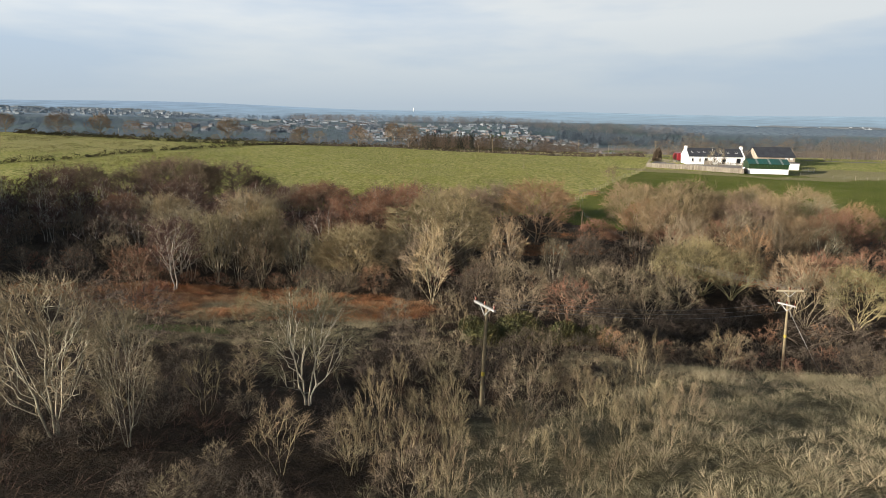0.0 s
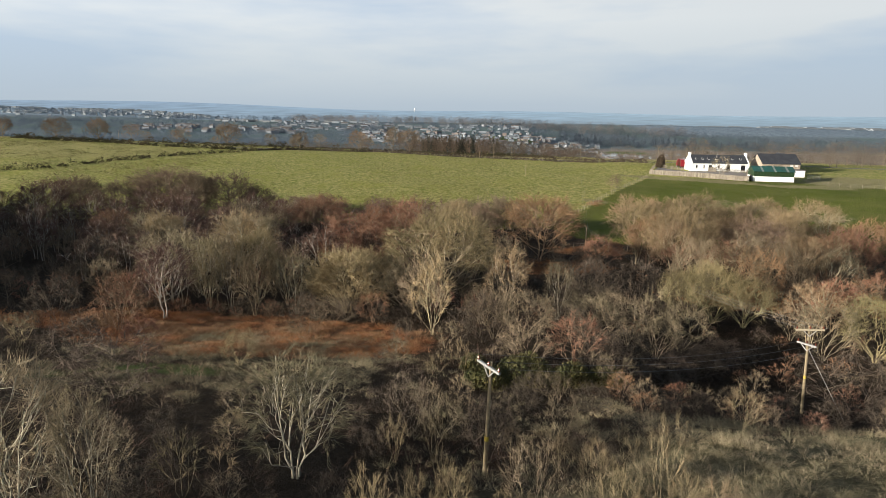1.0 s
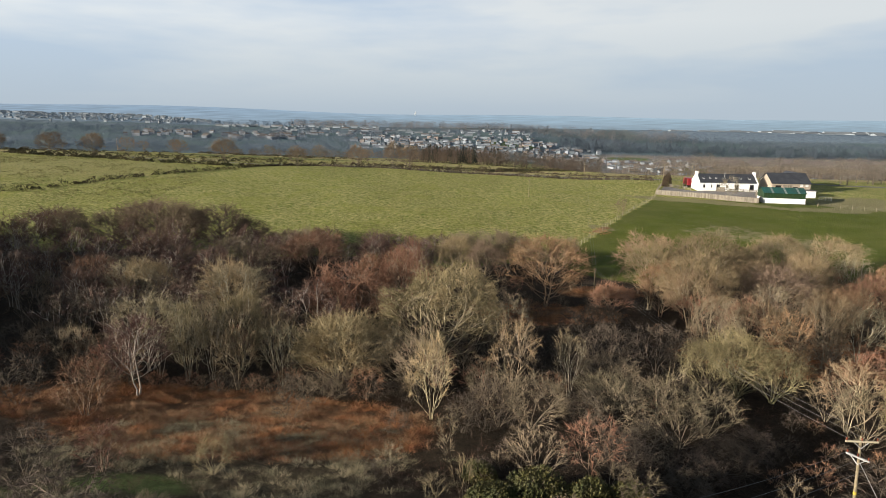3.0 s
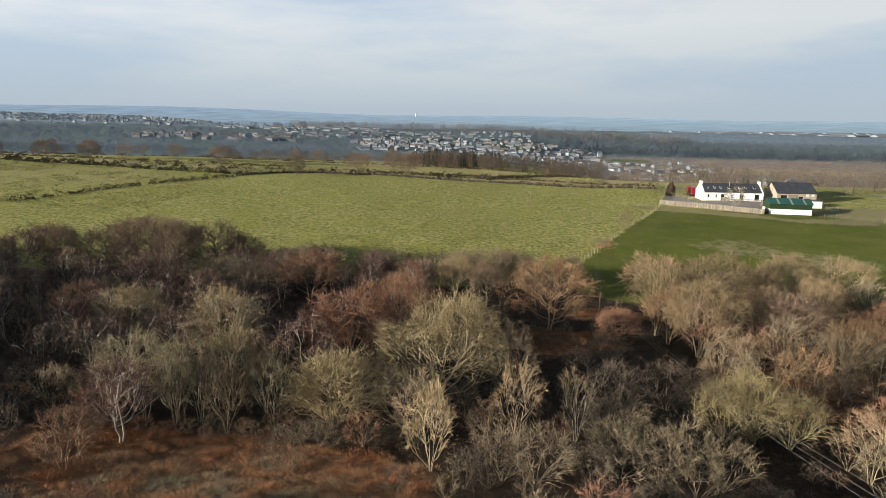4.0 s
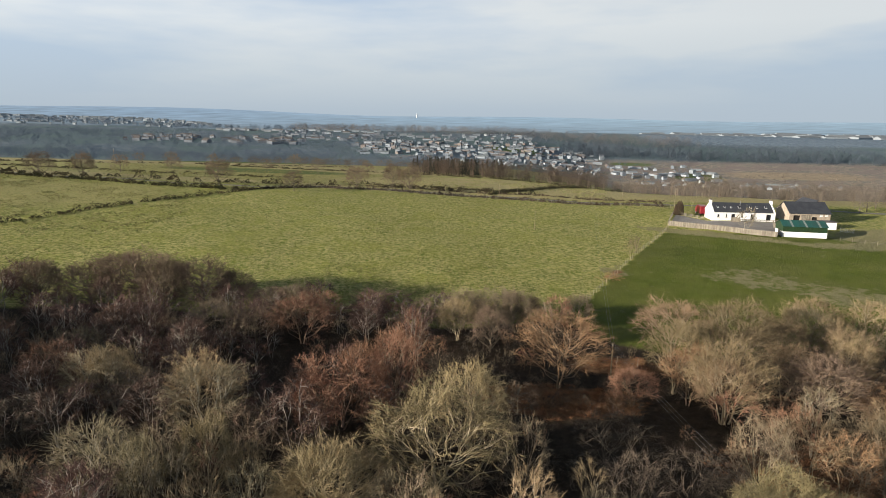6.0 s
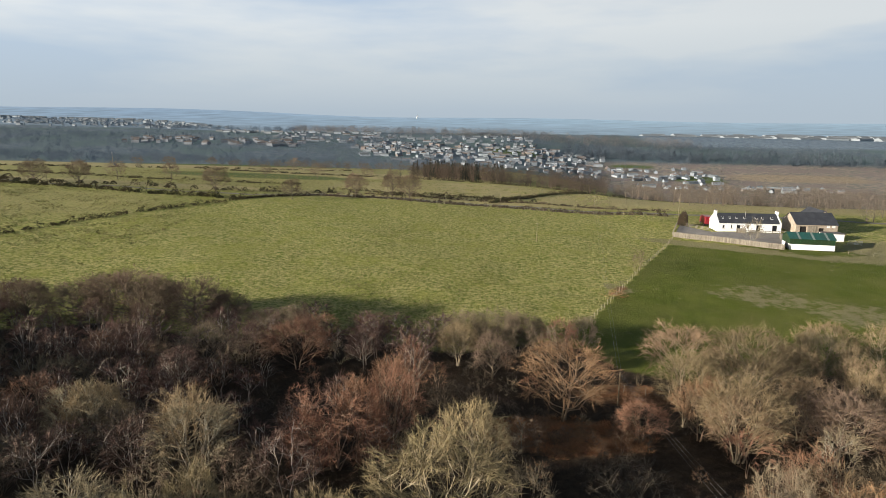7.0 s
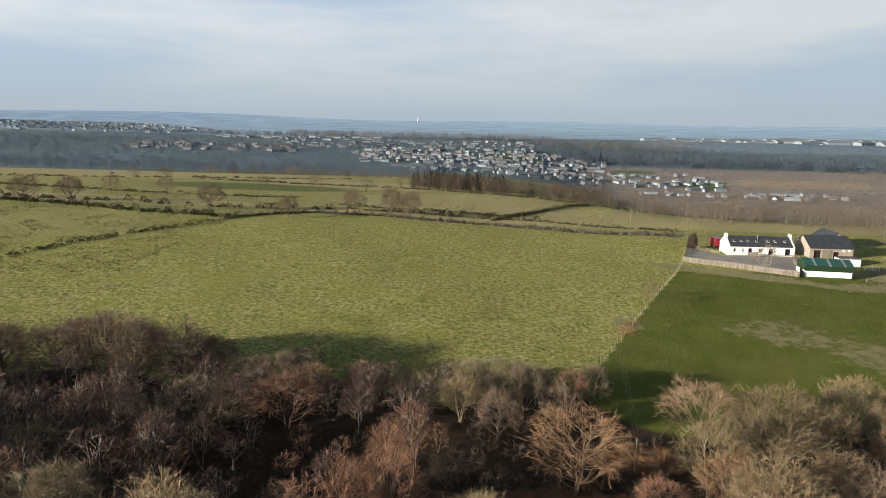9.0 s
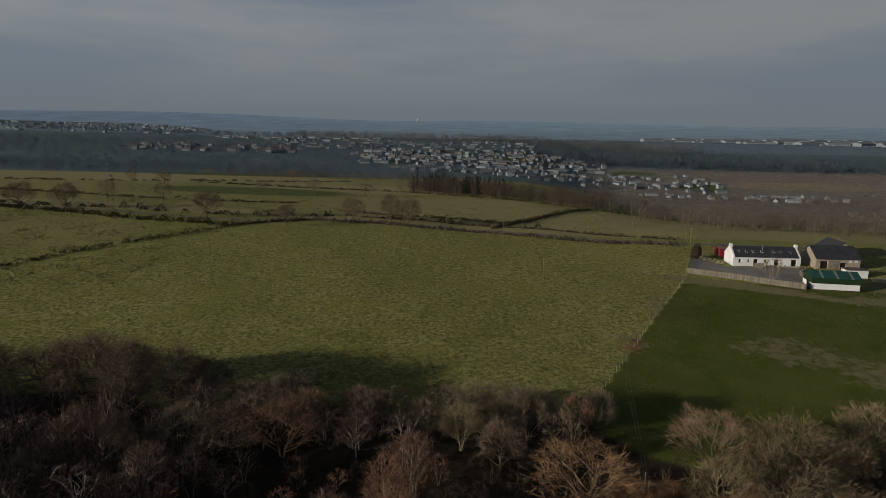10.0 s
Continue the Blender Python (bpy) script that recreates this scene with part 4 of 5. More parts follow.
while len(spots) < 1700:
    x, y = lr.uniform(-38, 0), lr.uniform(46, 72)
    n = noise.noise(Vector((x * 0.4, y * 0.8, 5.2))) + 0.4 * noise.noise(Vector((x * 1.3, y * 1.5, 9.7)))
    if float(blob(x, y, -19, 59, 14, 8.5, 0.1)) < lr.uniform(0.2, 0.7) or n < lr.uniform(-0.15, 0.15) or math.hypot((x + 22) / 3.6, (y - 55.5) / 1.6) < 1 or math.hypot((x + 15.6) / 1.6, y - 50) < 1:
        continue
    spots.append((x, y, 0.55 + 1.1 * max(0, n) + lr.uniform(0, 0.4)))
tussocks("glade_grass", M["dry_grass"], spots, "pale dead grass in the clearing", "grass", 0.38, 26, 0.014, 0.85, 7)
spots = []
while len(spots) < 18500:
    y = 138 + 150 * lr.random() ** 1.3
    x = lr.uniform(-0.75 * y, 0.0) if lr.random() < 0.55 else lr.uniform(-40, paddock_line(y) - 0.5)
    if x > paddock_line(y) - 0.3 or noise.noise(Vector((x * 0.12, y * 0.12, 7.7))) < lr.uniform(-0.9, 0.1):
        continue
    spots.append((x, y, lr.uniform(0.6, 1.6)))
blades("pasture_tufts", M["tuft"], spots, "small tufts of rough grass on the pasture", "grass", 0.20, 1.8, 0.06, 4, 9)

spots = []
while len(spots) < 7000:
    x, y = lr.uniform(-260, -98), lr.uniform(178, 285)
    n = noise.noise(Vector((x * 0.16, y * 0.16, 2.3)))
    if y < 195 - 0.2 * (x + 160) or n < lr.uniform(-0.4, 0.3):
        continue
    spots.append((x, y, 0.7 + n + lr.uniform(0, 0.5)))
blades("rush_tufts", M["tuft"], spots, "clumps of rough tussock grass on the upper pasture", "grass", 0.22, 1.3, 0.09, 4, 15)
spots = []
while len(spots) < 7000:
    y = lr.uniform(288, 480)
    x = lr.uniform(-0.6 * y, 0.14 * y)
    if noise.noise(Vector((x * 0.08, y * 0.08, 4.3))) < lr.uniform(-0.3, 0.3):
        continue
    spots.append((x, y, lr.uniform(0.6, 1.5)))
blades("field_tufts", M["tuft"], spots, "tufts of rough grass on the fields beyond the lane", "grass", 0.36, 1.3, 0.12, 4, 16)

# evergreen bushes by the hollow
for x, y, rx, rz in ((0.6, 56.5, 2.0, 1.8), (3.2, 57.5, 2.4, 2.5), (6.2, 58.0, 2.0, 2.0), (9.0, 58.3, 1.7, 1.7), (-0.2, 60.0, 1.5, 1.5)):
    V, F = [], []
    leafy(V, F, random.Random(int(x * 10) + 77), 0, 0, -0.1, rx, rx * 0.8, rz, 2400, 0.11)
    bush = tagged(new("evergreen_bush"), "dense dark green and yellowish evergreen bush", "bush", "evergreen bushes")
    bush.matrix_basis = Matrix.Translation((x, y, gz(x, y)))
    put("foliage", mesh("foliage", V, F, M["leaf"]), bush)
    VW, FW = [], []
    for k in range(4):
        tube(VW, FW, stick(random.Random(k), Vector((0, 0, -0.2)), Vector((math.cos(k * 1.6) * 0.4, math.sin(k * 1.6) * 0.4, 1)).normalized(), rz * 0.85, 4, 0.1, 0), [0.06, 0.05, 0.04, 0.03, 0.01], 5)
    put("stem", mesh("stem", VW, FW, M["thorn_bark"]), bush)

# hedges and gorse lines
hedge("gorse_hedge", M["gorse"], ((-215, 281), (-166, 273), (-134, 265), (-107, 264), (-98, 263)), 2.6, 2.0, 2.4, 0.36, 80, "dark gorse hedge along the pasture", 3)
hedge("low_hedge", M["gorse"], ((-160, 178), (-136.5, 198), (-129, 214.7), (-116.7, 232.3), (-98, 263)), 1.9, 1.0, 1.7, 0.26, 60, "low broken hedge across the pasture", 4, 0.3)
hedge("lane_hedge", M["ivy_dark"], ((-98, 264), (-76.7, 286), (-43, 279.5), (-4.5, 272), (30, 261.5), (55, 257.5)), 1.5, 1.1, 1.3, 0.26, 90, "brown trimmed hedge beside the lane", 5, 0.08)
hedge("lane_hedge", M["ivy_dark"], ((-60, 300), (-30, 296), (10, 286), (50, 272), (58, 268)), 1.3, 0.9, 1.6, 0.28, 60, "brown trimmed hedge beside the lane", 6, 0.15)
hedge("gorse_hedge", M["gorse"], ((-6, 285), (12, 330), (34, 400), (49, 436)), 1.8, 1.6, 2.2, 0.42, 60, "dark gorse hedge running down the slope", 7)
hedge("gorse_clumps", M["gorse"], ((-225, 292), (-160, 290), (-105, 286), (-60, 306), (-20, 300), (20, 290)), 2.6, 1.6, 3.0, 0.42, 90, "dark gorse bushes beside the lane", 17, 0.72)
hedge("field_hedge", M["gorse"], ((-400, 400), (-300, 372), (-200, 350), (-150, 352), (-100, 360)), 1.6, 1.2, 3.5, 0.5, 40, "dark hedge between far fields", 8, 0.35)
hedge("field_hedge", M["gorse"], ((-75, 320), (-30, 312), (0, 300)), 1.8, 1.2, 3.0, 0.45, 45, "dark hedge between far fields", 9, 0.3)
hedge("field_hedge", M["gorse"], ((-240, 520), (-150, 500), (-70, 498), (60, 440), (110, 380), (125, 350)), 1.8, 1.4, 3.5, 0.55, 45, "dark hedge between far fields", 10, 0.25)
hedge("field_hedge", M["gorse"], ((-500, 520), (-380, 480), (-300, 500), (-150, 640)), 2.0, 1.6, 4.5, 0.6, 40, "dark hedge between far fields", 12, 0.4)


# ---------------------------------------------------------------- far woods
def far_wood(name, mat, region, count, height, width, seed, label, leaf=0.9, per=26, tall=False):
    """A wood seen from far off: many crowns, each a cloud of small clumps over a stem. region(rng) gives x, y."""
    rng = random.Random(seed)
    V, F = [], []
    for _ in range(count):
        x, y = region(rng)
        z = gz(x, y)
        h, w = height * rng.uniform(0.7, 1.2), width * rng.uniform(0.7, 1.2)
        tube(V, F, [Vector((x, y, z - 0.5)), Vector((x, y, z + h * 0.7))], [0.25, 0], 3)
        for _ in range(per):
            f = rng.random()
            r = w * 0.5 * ((1 - f) if tall else math.sqrt(max(0.05, 1 - (2 * f - 1) ** 2))) * math.sqrt(rng.random())
            a = rng.uniform(0, 6.28)
            p = Vector((x + r * math.cos(a), y + r * math.sin(a), z + h * (0.15 + 0.85 * f)))
            u = Vector((rng.gauss(0, 1), rng.gauss(0, 1), rng.gauss(0, 1.4))).normalized()
            if not tall:
                u = (u + Vector((math.cos(a), math.sin(a), 0.8)) * 0.8).normalized()
            v = u.orthogonal().normalized() * leaf * (rng.uniform(0.25, 0.6) if tall else rng.uniform(0.07, 0.13))
            u = u * leaf * rng.uniform(0.6, 1.3)
            o = u.cross(v).normalized() * leaf * 0.3
            b = len(V)
            if not tall:
                V.extend((p + u, p - u * 0.5 + v, p - u * 0.5 - v))
                F.append((b, b + 1, b + 2))
                continue
            V.extend((p + u, p - u * 0.5 + v, p - u * 0.5 - v, p + o))
            F.extend(((b, b + 1, b + 3), (b + 1, b + 2, b + 3), (b + 2, b, b + 3)))
    return tagged(put(name, mesh(name, V, F, mat)), label, "wood", kind="stuff")


def belt(x0, y0, x1, y1, depth):
    def region(rng):
        f = rng.random()
        return x0 + (x1 - x0) * f + rng.gauss(0, 3), y0 + (y1 - y0) * f + rng.uniform(0, depth)
    return region


far_wood("plantation", M["larch"], belt(-72, 505, 62, 442, 40), 210, 11, 8, 1, "bare larch and broadleaf plantation beyond the fields", 0.8, 230)
far_wood("plantation", M["conifer"], belt(-70, 512, -5, 480, 40), 90, 12, 6, 2, "dark conifers among the bare plantation", 0.8, 60, True)
far_wood("lane_wood", M["farwood"], belt(66, 296, 230, 300, 110), 210, 8.5, 9, 3, "bare trees behind the farm", 0.6, 260)
far_wood("lane_wood", M["farwood"], belt(112, 255, 240, 240, 60), 90, 8, 8, 4, "bare trees beside the farm lane", 0.55, 280)
far_wood("valley_wood", M["farwood"], belt(70, 430, 420, 440, 300), 300, 6.5, 9, 5, "bare scrub wood above the village", 0.9, 110)
far_wood("valley_wood", M["farwood_haze"], belt(-1000, 790, -110, 760, 270), 760, 11, 14, 6, "bare woods on the valley side", 1.5, 70)
far_wood("valley_wood", M["farwood_haze"], belt(-1150, 1070, -250, 1050, 400), 600, 12, 16, 16, "bare woods on the valley side", 1.8, 60)
far_wood("valley_wood", M["farwood"], belt(-330, 740, -90, 700, 40), 110, 8, 10, 14, "bare wood at the foot of the fields", 1.0, 90)
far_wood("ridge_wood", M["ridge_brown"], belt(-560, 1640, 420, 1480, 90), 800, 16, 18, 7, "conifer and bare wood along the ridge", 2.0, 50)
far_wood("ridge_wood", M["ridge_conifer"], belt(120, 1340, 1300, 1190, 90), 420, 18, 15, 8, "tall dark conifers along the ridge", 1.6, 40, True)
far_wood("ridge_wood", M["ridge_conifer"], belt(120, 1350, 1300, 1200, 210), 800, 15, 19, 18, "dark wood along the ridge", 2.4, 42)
far_wood("ridge_wood", M["farwood_haze"], belt(-2100, 1900, -560, 1660, 120), 360, 13, 17, 9, "dark wood on the far slope", 2.6, 50)

far_wood("town_trees", M["farwood_haze"], belt(-330, 985, 340, 970, 570), 760, 7, 9, 41, "small trees among the houses of the town", 1.4, 34)

far_wood("village_trees", M["farwood"], belt(150, 800, 450, 790, 170), 170, 5, 8, 44, "bare trees round the village in the hollow", 1.1, 60)

far_wood("moor_scrub", M["farwood"], belt(330, 985, 950, 960, 260), 240, 3, 6, 43, "low scrub on the brown moor", 1.0, 30)

# the wood carried on out of view, up the west slope, added for shade
def westward(rng):
    y = rng.uniform(52, 124)
    return min(-0.80 * y - 7, -74) - rng.uniform(0, 46), y


far_wood("west_wood", M["thorn_twig"], westward, 190, 10, 8, 31, "dense bare wood out of view to the west, added for shade", 1.3, 260)

# the plain and the hills far beyond; haze is a glow, paler with distance
sel = GY > 1690
RX, RY = GX[::2], GY[sel]
PX, PY = np.meshgrid(RX, RY)
PZ = ground_z(PX, PY) + 0.6
pid = np.arange(PX.size).reshape(PX.shape)
plain_me = bpy.data.meshes.new("backdrop")
plain_me.from_pydata(np.stack([PX, PY, PZ], -1).reshape(-1, 3).tolist(), [], np.stack([pid[:-1, :-1], pid[:-1, 1:], pid[1:, 1:], pid[1:, :-1]], -1).reshape(-1, 4).tolist())
pm = bpy.data.materials.new("distance")
pm.use_nodes = True
pn, pl = pm.node_tree.nodes, pm.node_tree.links
pb = pn["Principled BSDF"]
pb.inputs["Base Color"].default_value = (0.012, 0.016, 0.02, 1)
pb.inputs["Roughness"].default_value = 1.0
pco = pn.new("ShaderNodeTexCoord")
psep = pn.new("ShaderNodeSeparateXYZ")
pl.new(pco.outputs["Object"], psep.inputs[0])
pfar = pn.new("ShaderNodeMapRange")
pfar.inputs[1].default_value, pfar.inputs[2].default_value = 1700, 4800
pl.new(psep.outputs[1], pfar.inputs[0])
ptex = pn.new("ShaderNodeTexNoise")
pmap = pn.new("ShaderNodeMapping")
pmap.inputs["Scale"].default_value = (0.005, 0.022, 0.0)
pl.new(pco.outputs["Object"], pmap.inputs[0])
pl.new(pmap.outputs[0], ptex.inputs["Vector"])
ptex.inputs["Scale"].default_value, ptex.inputs["Detail"].default_value = 1.0, 6
pvar = pn.new("ShaderNodeMapRange")
pvar.inputs[1].default_value, pvar.inputs[2].default_value, pvar.inputs[3].default_value, pvar.inputs[4].default_value = 0.38, 0.62, 0.74, 1.16
pl.new(ptex.outputs["Fac"], pvar.inputs[0])
# emitted haze colour, from nearer slopes to the horizon
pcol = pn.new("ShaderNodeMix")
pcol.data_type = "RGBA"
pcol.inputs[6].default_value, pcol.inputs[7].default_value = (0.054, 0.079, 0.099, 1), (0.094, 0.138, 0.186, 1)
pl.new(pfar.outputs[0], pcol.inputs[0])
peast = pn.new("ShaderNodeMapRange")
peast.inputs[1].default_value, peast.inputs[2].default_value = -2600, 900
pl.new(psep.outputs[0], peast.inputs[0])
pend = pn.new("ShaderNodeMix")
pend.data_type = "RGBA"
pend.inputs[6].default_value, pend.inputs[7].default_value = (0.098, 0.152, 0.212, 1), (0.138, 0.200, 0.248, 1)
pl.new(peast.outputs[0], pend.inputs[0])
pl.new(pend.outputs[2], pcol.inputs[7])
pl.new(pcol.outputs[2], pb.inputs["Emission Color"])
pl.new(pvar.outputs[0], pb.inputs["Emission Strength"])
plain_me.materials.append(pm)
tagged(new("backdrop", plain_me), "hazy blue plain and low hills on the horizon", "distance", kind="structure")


# ---------------------------------------------------------------- the farm
def holed_wall(bm, length, height, thick, holes, y=0.0):
    """A wall along x with openings (x0, z0, x1, z1) that go through it."""
    xs = sorted({0.0, length, *[h[0] for h in holes], *[h[2] for h in holes]})
    zs = sorted({-0.4, height, *[h[1] for h in holes], *[h[3] for h in holes]})
    for a, c in zip(xs, xs[1:]):
        for e, g in zip(zs, zs[1:]):
            if not any(h[0] <= (a + c) / 2 <= h[2] and h[1] <= (e + g) / 2 <= h[3] for h in holes):
                box(bm, a, y, e, c, y + thick, g)
    bmesh.ops.remove_doubles(bm, verts=bm.verts[:], dist=0.001)


def thing(name, label, category, place, group=""):
    return put_tags(new(name), label, category, place, group)


def put_tags(ob, label, category, place, group):
    ob.matrix_basis = place
    return tagged(ob, label, category, group)


def gable(bm, depth, eave, ridge, x0, x1, y0=0.0):
    prism(bm, ((y0, -0.4), (y0 + depth, -0.4), (y0 + depth, eave), (y0 + depth / 2, ridge), (y0, eave)), (x0, x1))


def roof_slope(bm, x0, x1, y_eave, z_eave, y_ridge, z_ridge, thick=0.14):
    prism(bm, ((y_eave, z_eave), (y_ridge, z_ridge), (y_ridge, z_ridge + thick), (y_eave, z_eave + thick)), (x0, x1))


def farmhouse():
    L, D, E_, R = 18.9, 6.6, 2.65, 4.95
    top = thing("farmhouse", "white harled farmhouse with a dark slate roof and rooflights", "house", pose(63.2, 232.6, 5.95, 0, 0, 3))
    holes = [(1.5, 0.9, 2.2, 1.9), (4.0, 0.9, 4.5, 1.9), (5.7, 0.1, 6.9, 2.0), (8.7, 0.9, 9.4, 1.9), (11.5, 0.1, 12.8, 2.0), (16.2, 0.1, 17.7, 2.0)]
    bm = bmesh.new()
    holed_wall(bm, L, E_, 0.45, holes)
    front = part("wall", bm, M["white_wall"], top)
    for x0, z0, x1, z1 in holes:
        bm = bmesh.new()
        for a, c, e, g in ((x0, x0 + 0.07, z0, z1), (x1 - 0.07, x1, z0, z1), (x0 + 0.07, x1 - 0.07, z0, z0 + 0.07), (x0 + 0.07, x1 - 0.07, z1 - 0.07, z1)):
            box(bm, a, 0.15, e, c, 0.23, g)
        win = part("window", bm, M["frame"], top, "white framed window")
        solid_box("pane", x0 + 0.07, 0.18, z0 + 0.07, x1 - 0.07, 0.2, z1 - 0.07, M["glass"], win)
        solid_box("sill", x0 - 0.08, -0.07, z0 - 0.09, x1 + 0.08, 0.14, z0 - 0.005, M["stone"], win)
    for x0, x1 in ((0.0, 0.5), (L - 0.5, L)):
        bm = bmesh.new()
        prism(bm, ((0.455, -0.4), (D - 0.455, -0.4), (D - 0.455, E_), (D / 2, R), (0.455, E_)), (x0, x1))
        part("gable_wall", bm, M["white_wall"], top)
    solid_box("wall", 0, D - 0.45, -0.4, L, D, E_, M["white_wall"], top)
    for a, z, r in ((-0.25, E_ - 0.17, 1), (D + 0.25, E_ - 0.17, -1)):
        bm = bmesh.new()
        roof_slope(bm, 0.32, L - 0.32, a, z, D / 2, R + 0.02)
        roof = part("roof", bm, M["slate"], top, "dark grey slate roof")
        if r == 1:
            tilt = math.atan2(R + 0.02 - z, D / 2 - a)
            for x, w in ((1.9, 0.55), (4.0, 0.55), (5.9, 0.55), (8.4, 0.7), (11.8, 0.7), (13.7, 0.6), (16.4, 0.75)):
                for nm, dz, g, mat in (("rooflight", 0.15, 0.0, M["frame"]), ("pane", 0.20, 0.09, M["glass"])):
                    bm = bmesh.new()
                    box(bm, -w / 2 + g, -0.45 + g, 0, w / 2 - g, 0.45 - g, 0.055, pose(x, D * 0.27 - 0.25, z + (D * 0.27) * math.tan(tilt) + dz) @ Matrix.Rotation(tilt, 4, "X"))
                    keep = part(nm, bm, mat, roof if nm == "rooflight" else keep)
    for x in (-0.08, L - 0.62):
        bm = bmesh.new()
        prism(bm, ((-0.3, E_ - 0.25), (D / 2, R - 0.05), (D + 0.3, E_ - 0.25), (D + 0.3, E_ + 0.02), (D / 2, R + 0.28), (-0.3, E_ + 0.02)), (x, x + 0.42))
        part("skew", bm, M["white_wall"], top)
        bm = bmesh.new()
        box(bm, x - 0.06, D / 2 - 0.5, R - 0.3, x + 0.66, D / 2 + 0.5, R + 0.85, None, 0.03)
        ch = part("chimney", bm, M["white_wall"], top)
        bm = bmesh.new()
        box(bm, x - 0.12, D / 2 - 0.56, R + 0.853, x + 0.72, D / 2 + 0.56, R + 0.95, None, 0.02)
        part("cope", bm, M["stone"], ch)
        for k in (-0.22, 0.22):
            bm = bmesh.new()
            bmesh.ops.create_cone(bm, cap_ends=True, segments=10, radius1=0.13, radius2=0.1, depth=0.34, matrix=Matrix.Translation((x + 0.3, D / 2 + k, R + 1.12)))
            part("chimney_pot", bm, M["town_roof_b"], ch)
    bm = bmesh.new()
    bmesh.ops.create_cone(bm, cap_ends=True, segments=8, radius1=0.09, radius2=0.09, depth=1.7, matrix=Matrix.Translation((8.8, D * 0.32, R - 0.1)))
    part("flue", bm, M["galv"], top, "thin metal flue pipe")


farmhouse()


def barn():
    L, D, E_, R = 12.0, 9.4, 3.0, 5.7
    top = thing("barn", "stone barn with a dark slate roof and a boarded front", "barn", pose(85.6, 232.3, 5.85, 0, 0, 1.5))
    bm = bmesh.new()
    holed_wall(bm, L, E_, 0.5, [(1.2, 0.0, 3.2, 2.3), (6.6, 0.0, 8.2, 1.9)])
    part("wall", bm, M["stone"], top)
    for x0, x1 in ((0.0, 0.5), (L - 0.5, L)):
        bm = bmesh.new()
        prism(bm, ((0.505, -0.4), (D, -0.4), (D, E_), (D / 2, R), (0.505, E_)), (x0, x1))
        part("gable_wall", bm, M["stone"], top)
    solid_box("wall", 0.5, D - 0.5, -0.4, L - 0.5, D - 0.005, E_, M["stone"], top)
    for a in (-0.3, D + 0.3):
        bm = bmesh.new()
        roof_slope(bm, -0.15, L + 0.15, a, E_ - 0.15, D / 2, R + 0.03, 0.15)
        part("roof", bm, M["slate"], top, "dark slate roof")
    bm = bmesh.new()
    box(bm, -0.1, D / 2 - 0.18, R + 0.1, L + 0.1, D / 2 + 0.18, R + 0.24, None, 0.03)
    part("ridge_cap", bm, M["slate"], top)
    for i in range(9):
        solid_box("board", 3.4 + i * 0.33, -0.05, 0.15, 3.4 + i * 0.33 + 0.31, -0.003, 2.5, M["timber"], top)
    # near-black sheets stand in for the shade inside both open doorways
    solid_box("door_panel", 1.25, 0.3, 0.0, 3.15, 0.36, 2.25, M["near_black"], top, "dark panel standing in for the shade of an open doorway")
    solid_box("door_panel", 6.65, 0.3, 0.0, 8.15, 0.36, 1.85, M["near_black"], top, "dark panel standing in for the shade of an open doorway")
    for x, z in ((8.8, 2.0), (10.4, 2.0)):
        solid_box("window", x, -0.03, z, x + 0.9, -0.003, z + 0.7, M["frame"], top, "small pale framed window")
    rear = thing("rear_barn", "dark-roofed rear barn behind the stone barn", "barn", pose(103.2, 246.0, 5.4, 0, 0, 92))
    bm = bmesh.new()
    gable(bm, 7.0, 3.0, 5.6, 0, 10)
    part("wall", bm, M["stone"], rear)
    for a in (-0.25, 7.25):
        bm = bmesh.new()
        roof_slope(bm, -0.12, 10.1, a, 2.85, 3.5, 5.62, 0.15)
        part("roof", bm, M["slate"], rear)


barn()


def shed():
    L, D, E_, R = 11.3, 6.0, 2.6, 3.9
    top = thing("farm_shed", "green metal shed on a white-painted wall", "shed", pose(75.9, 212.7, 5.3, 0, 0, -4))
    solid_box("wall", 0, 0, -0.4, L, 0.3, 1.1, M["white_wall"], top, "white painted wall")
    solid_box("wall", 0, D - 0.3, -0.4, L, D, 1.1, M["white_wall"], top)
    for x in (0.0, L - 0.3):
        solid_box("wall", x, 0.303, -0.4, x + 0.3, D - 0.303, 1.1, M["white_wall"], top)
    for i in range(26):
        w = (L - 0.04) / 26
        solid_box("cladding_sheet", 0.02 + i * w, 0.06 + 0.02 * (i % 2), 1.104, 0.02 + i * w + w - 0.01, 0.2, E_, M["tin_dark"], top)
    for x in (0.0, L - 0.12):
        bm = bmesh.new()
        prism(bm, ((0.22, 1.104), (D - 0.05, 1.104), (D - 0.05, E_), (D / 2, R), (0.22, E_)), (x, x + 0.12))
        part("cladding_gable", bm, M["tin_dark"], top)
    for i in range(20):
        w = (L + 0.4) / 20
        lit = i in (4, 10, 16)
        for a in (-0.2, D + 0.2):
            bm = bmesh.new()
            roof_slope(bm, -0.2 + i * w, -0.2 + i * w + w - 0.012, a, E_ - 0.05, D / 2, R, 0.06 + 0.025 * (i % 2))
            part("roof_sheet", bm, M["rooflight"] if lit and a < 0 else M["tin_green"], top, "clear plastic sheet" if lit and a < 0 else "")


shed()

wall_box = thing("byre", "low white-walled byre with a reddish roof edge", "outbuilding", pose(90.4, 225.2, 5.6, 0, 0, 0))
solid_box("wall", 0, 0, -0.4, 5.6, 3.0, 1.7, M["white_wall"], wall_box)
solid_box("roof", -0.15, -0.15, 1.704, 5.75, 3.15, 1.9, M["town_roof_b"], wall_box, "rusty flat roof", 0.03)


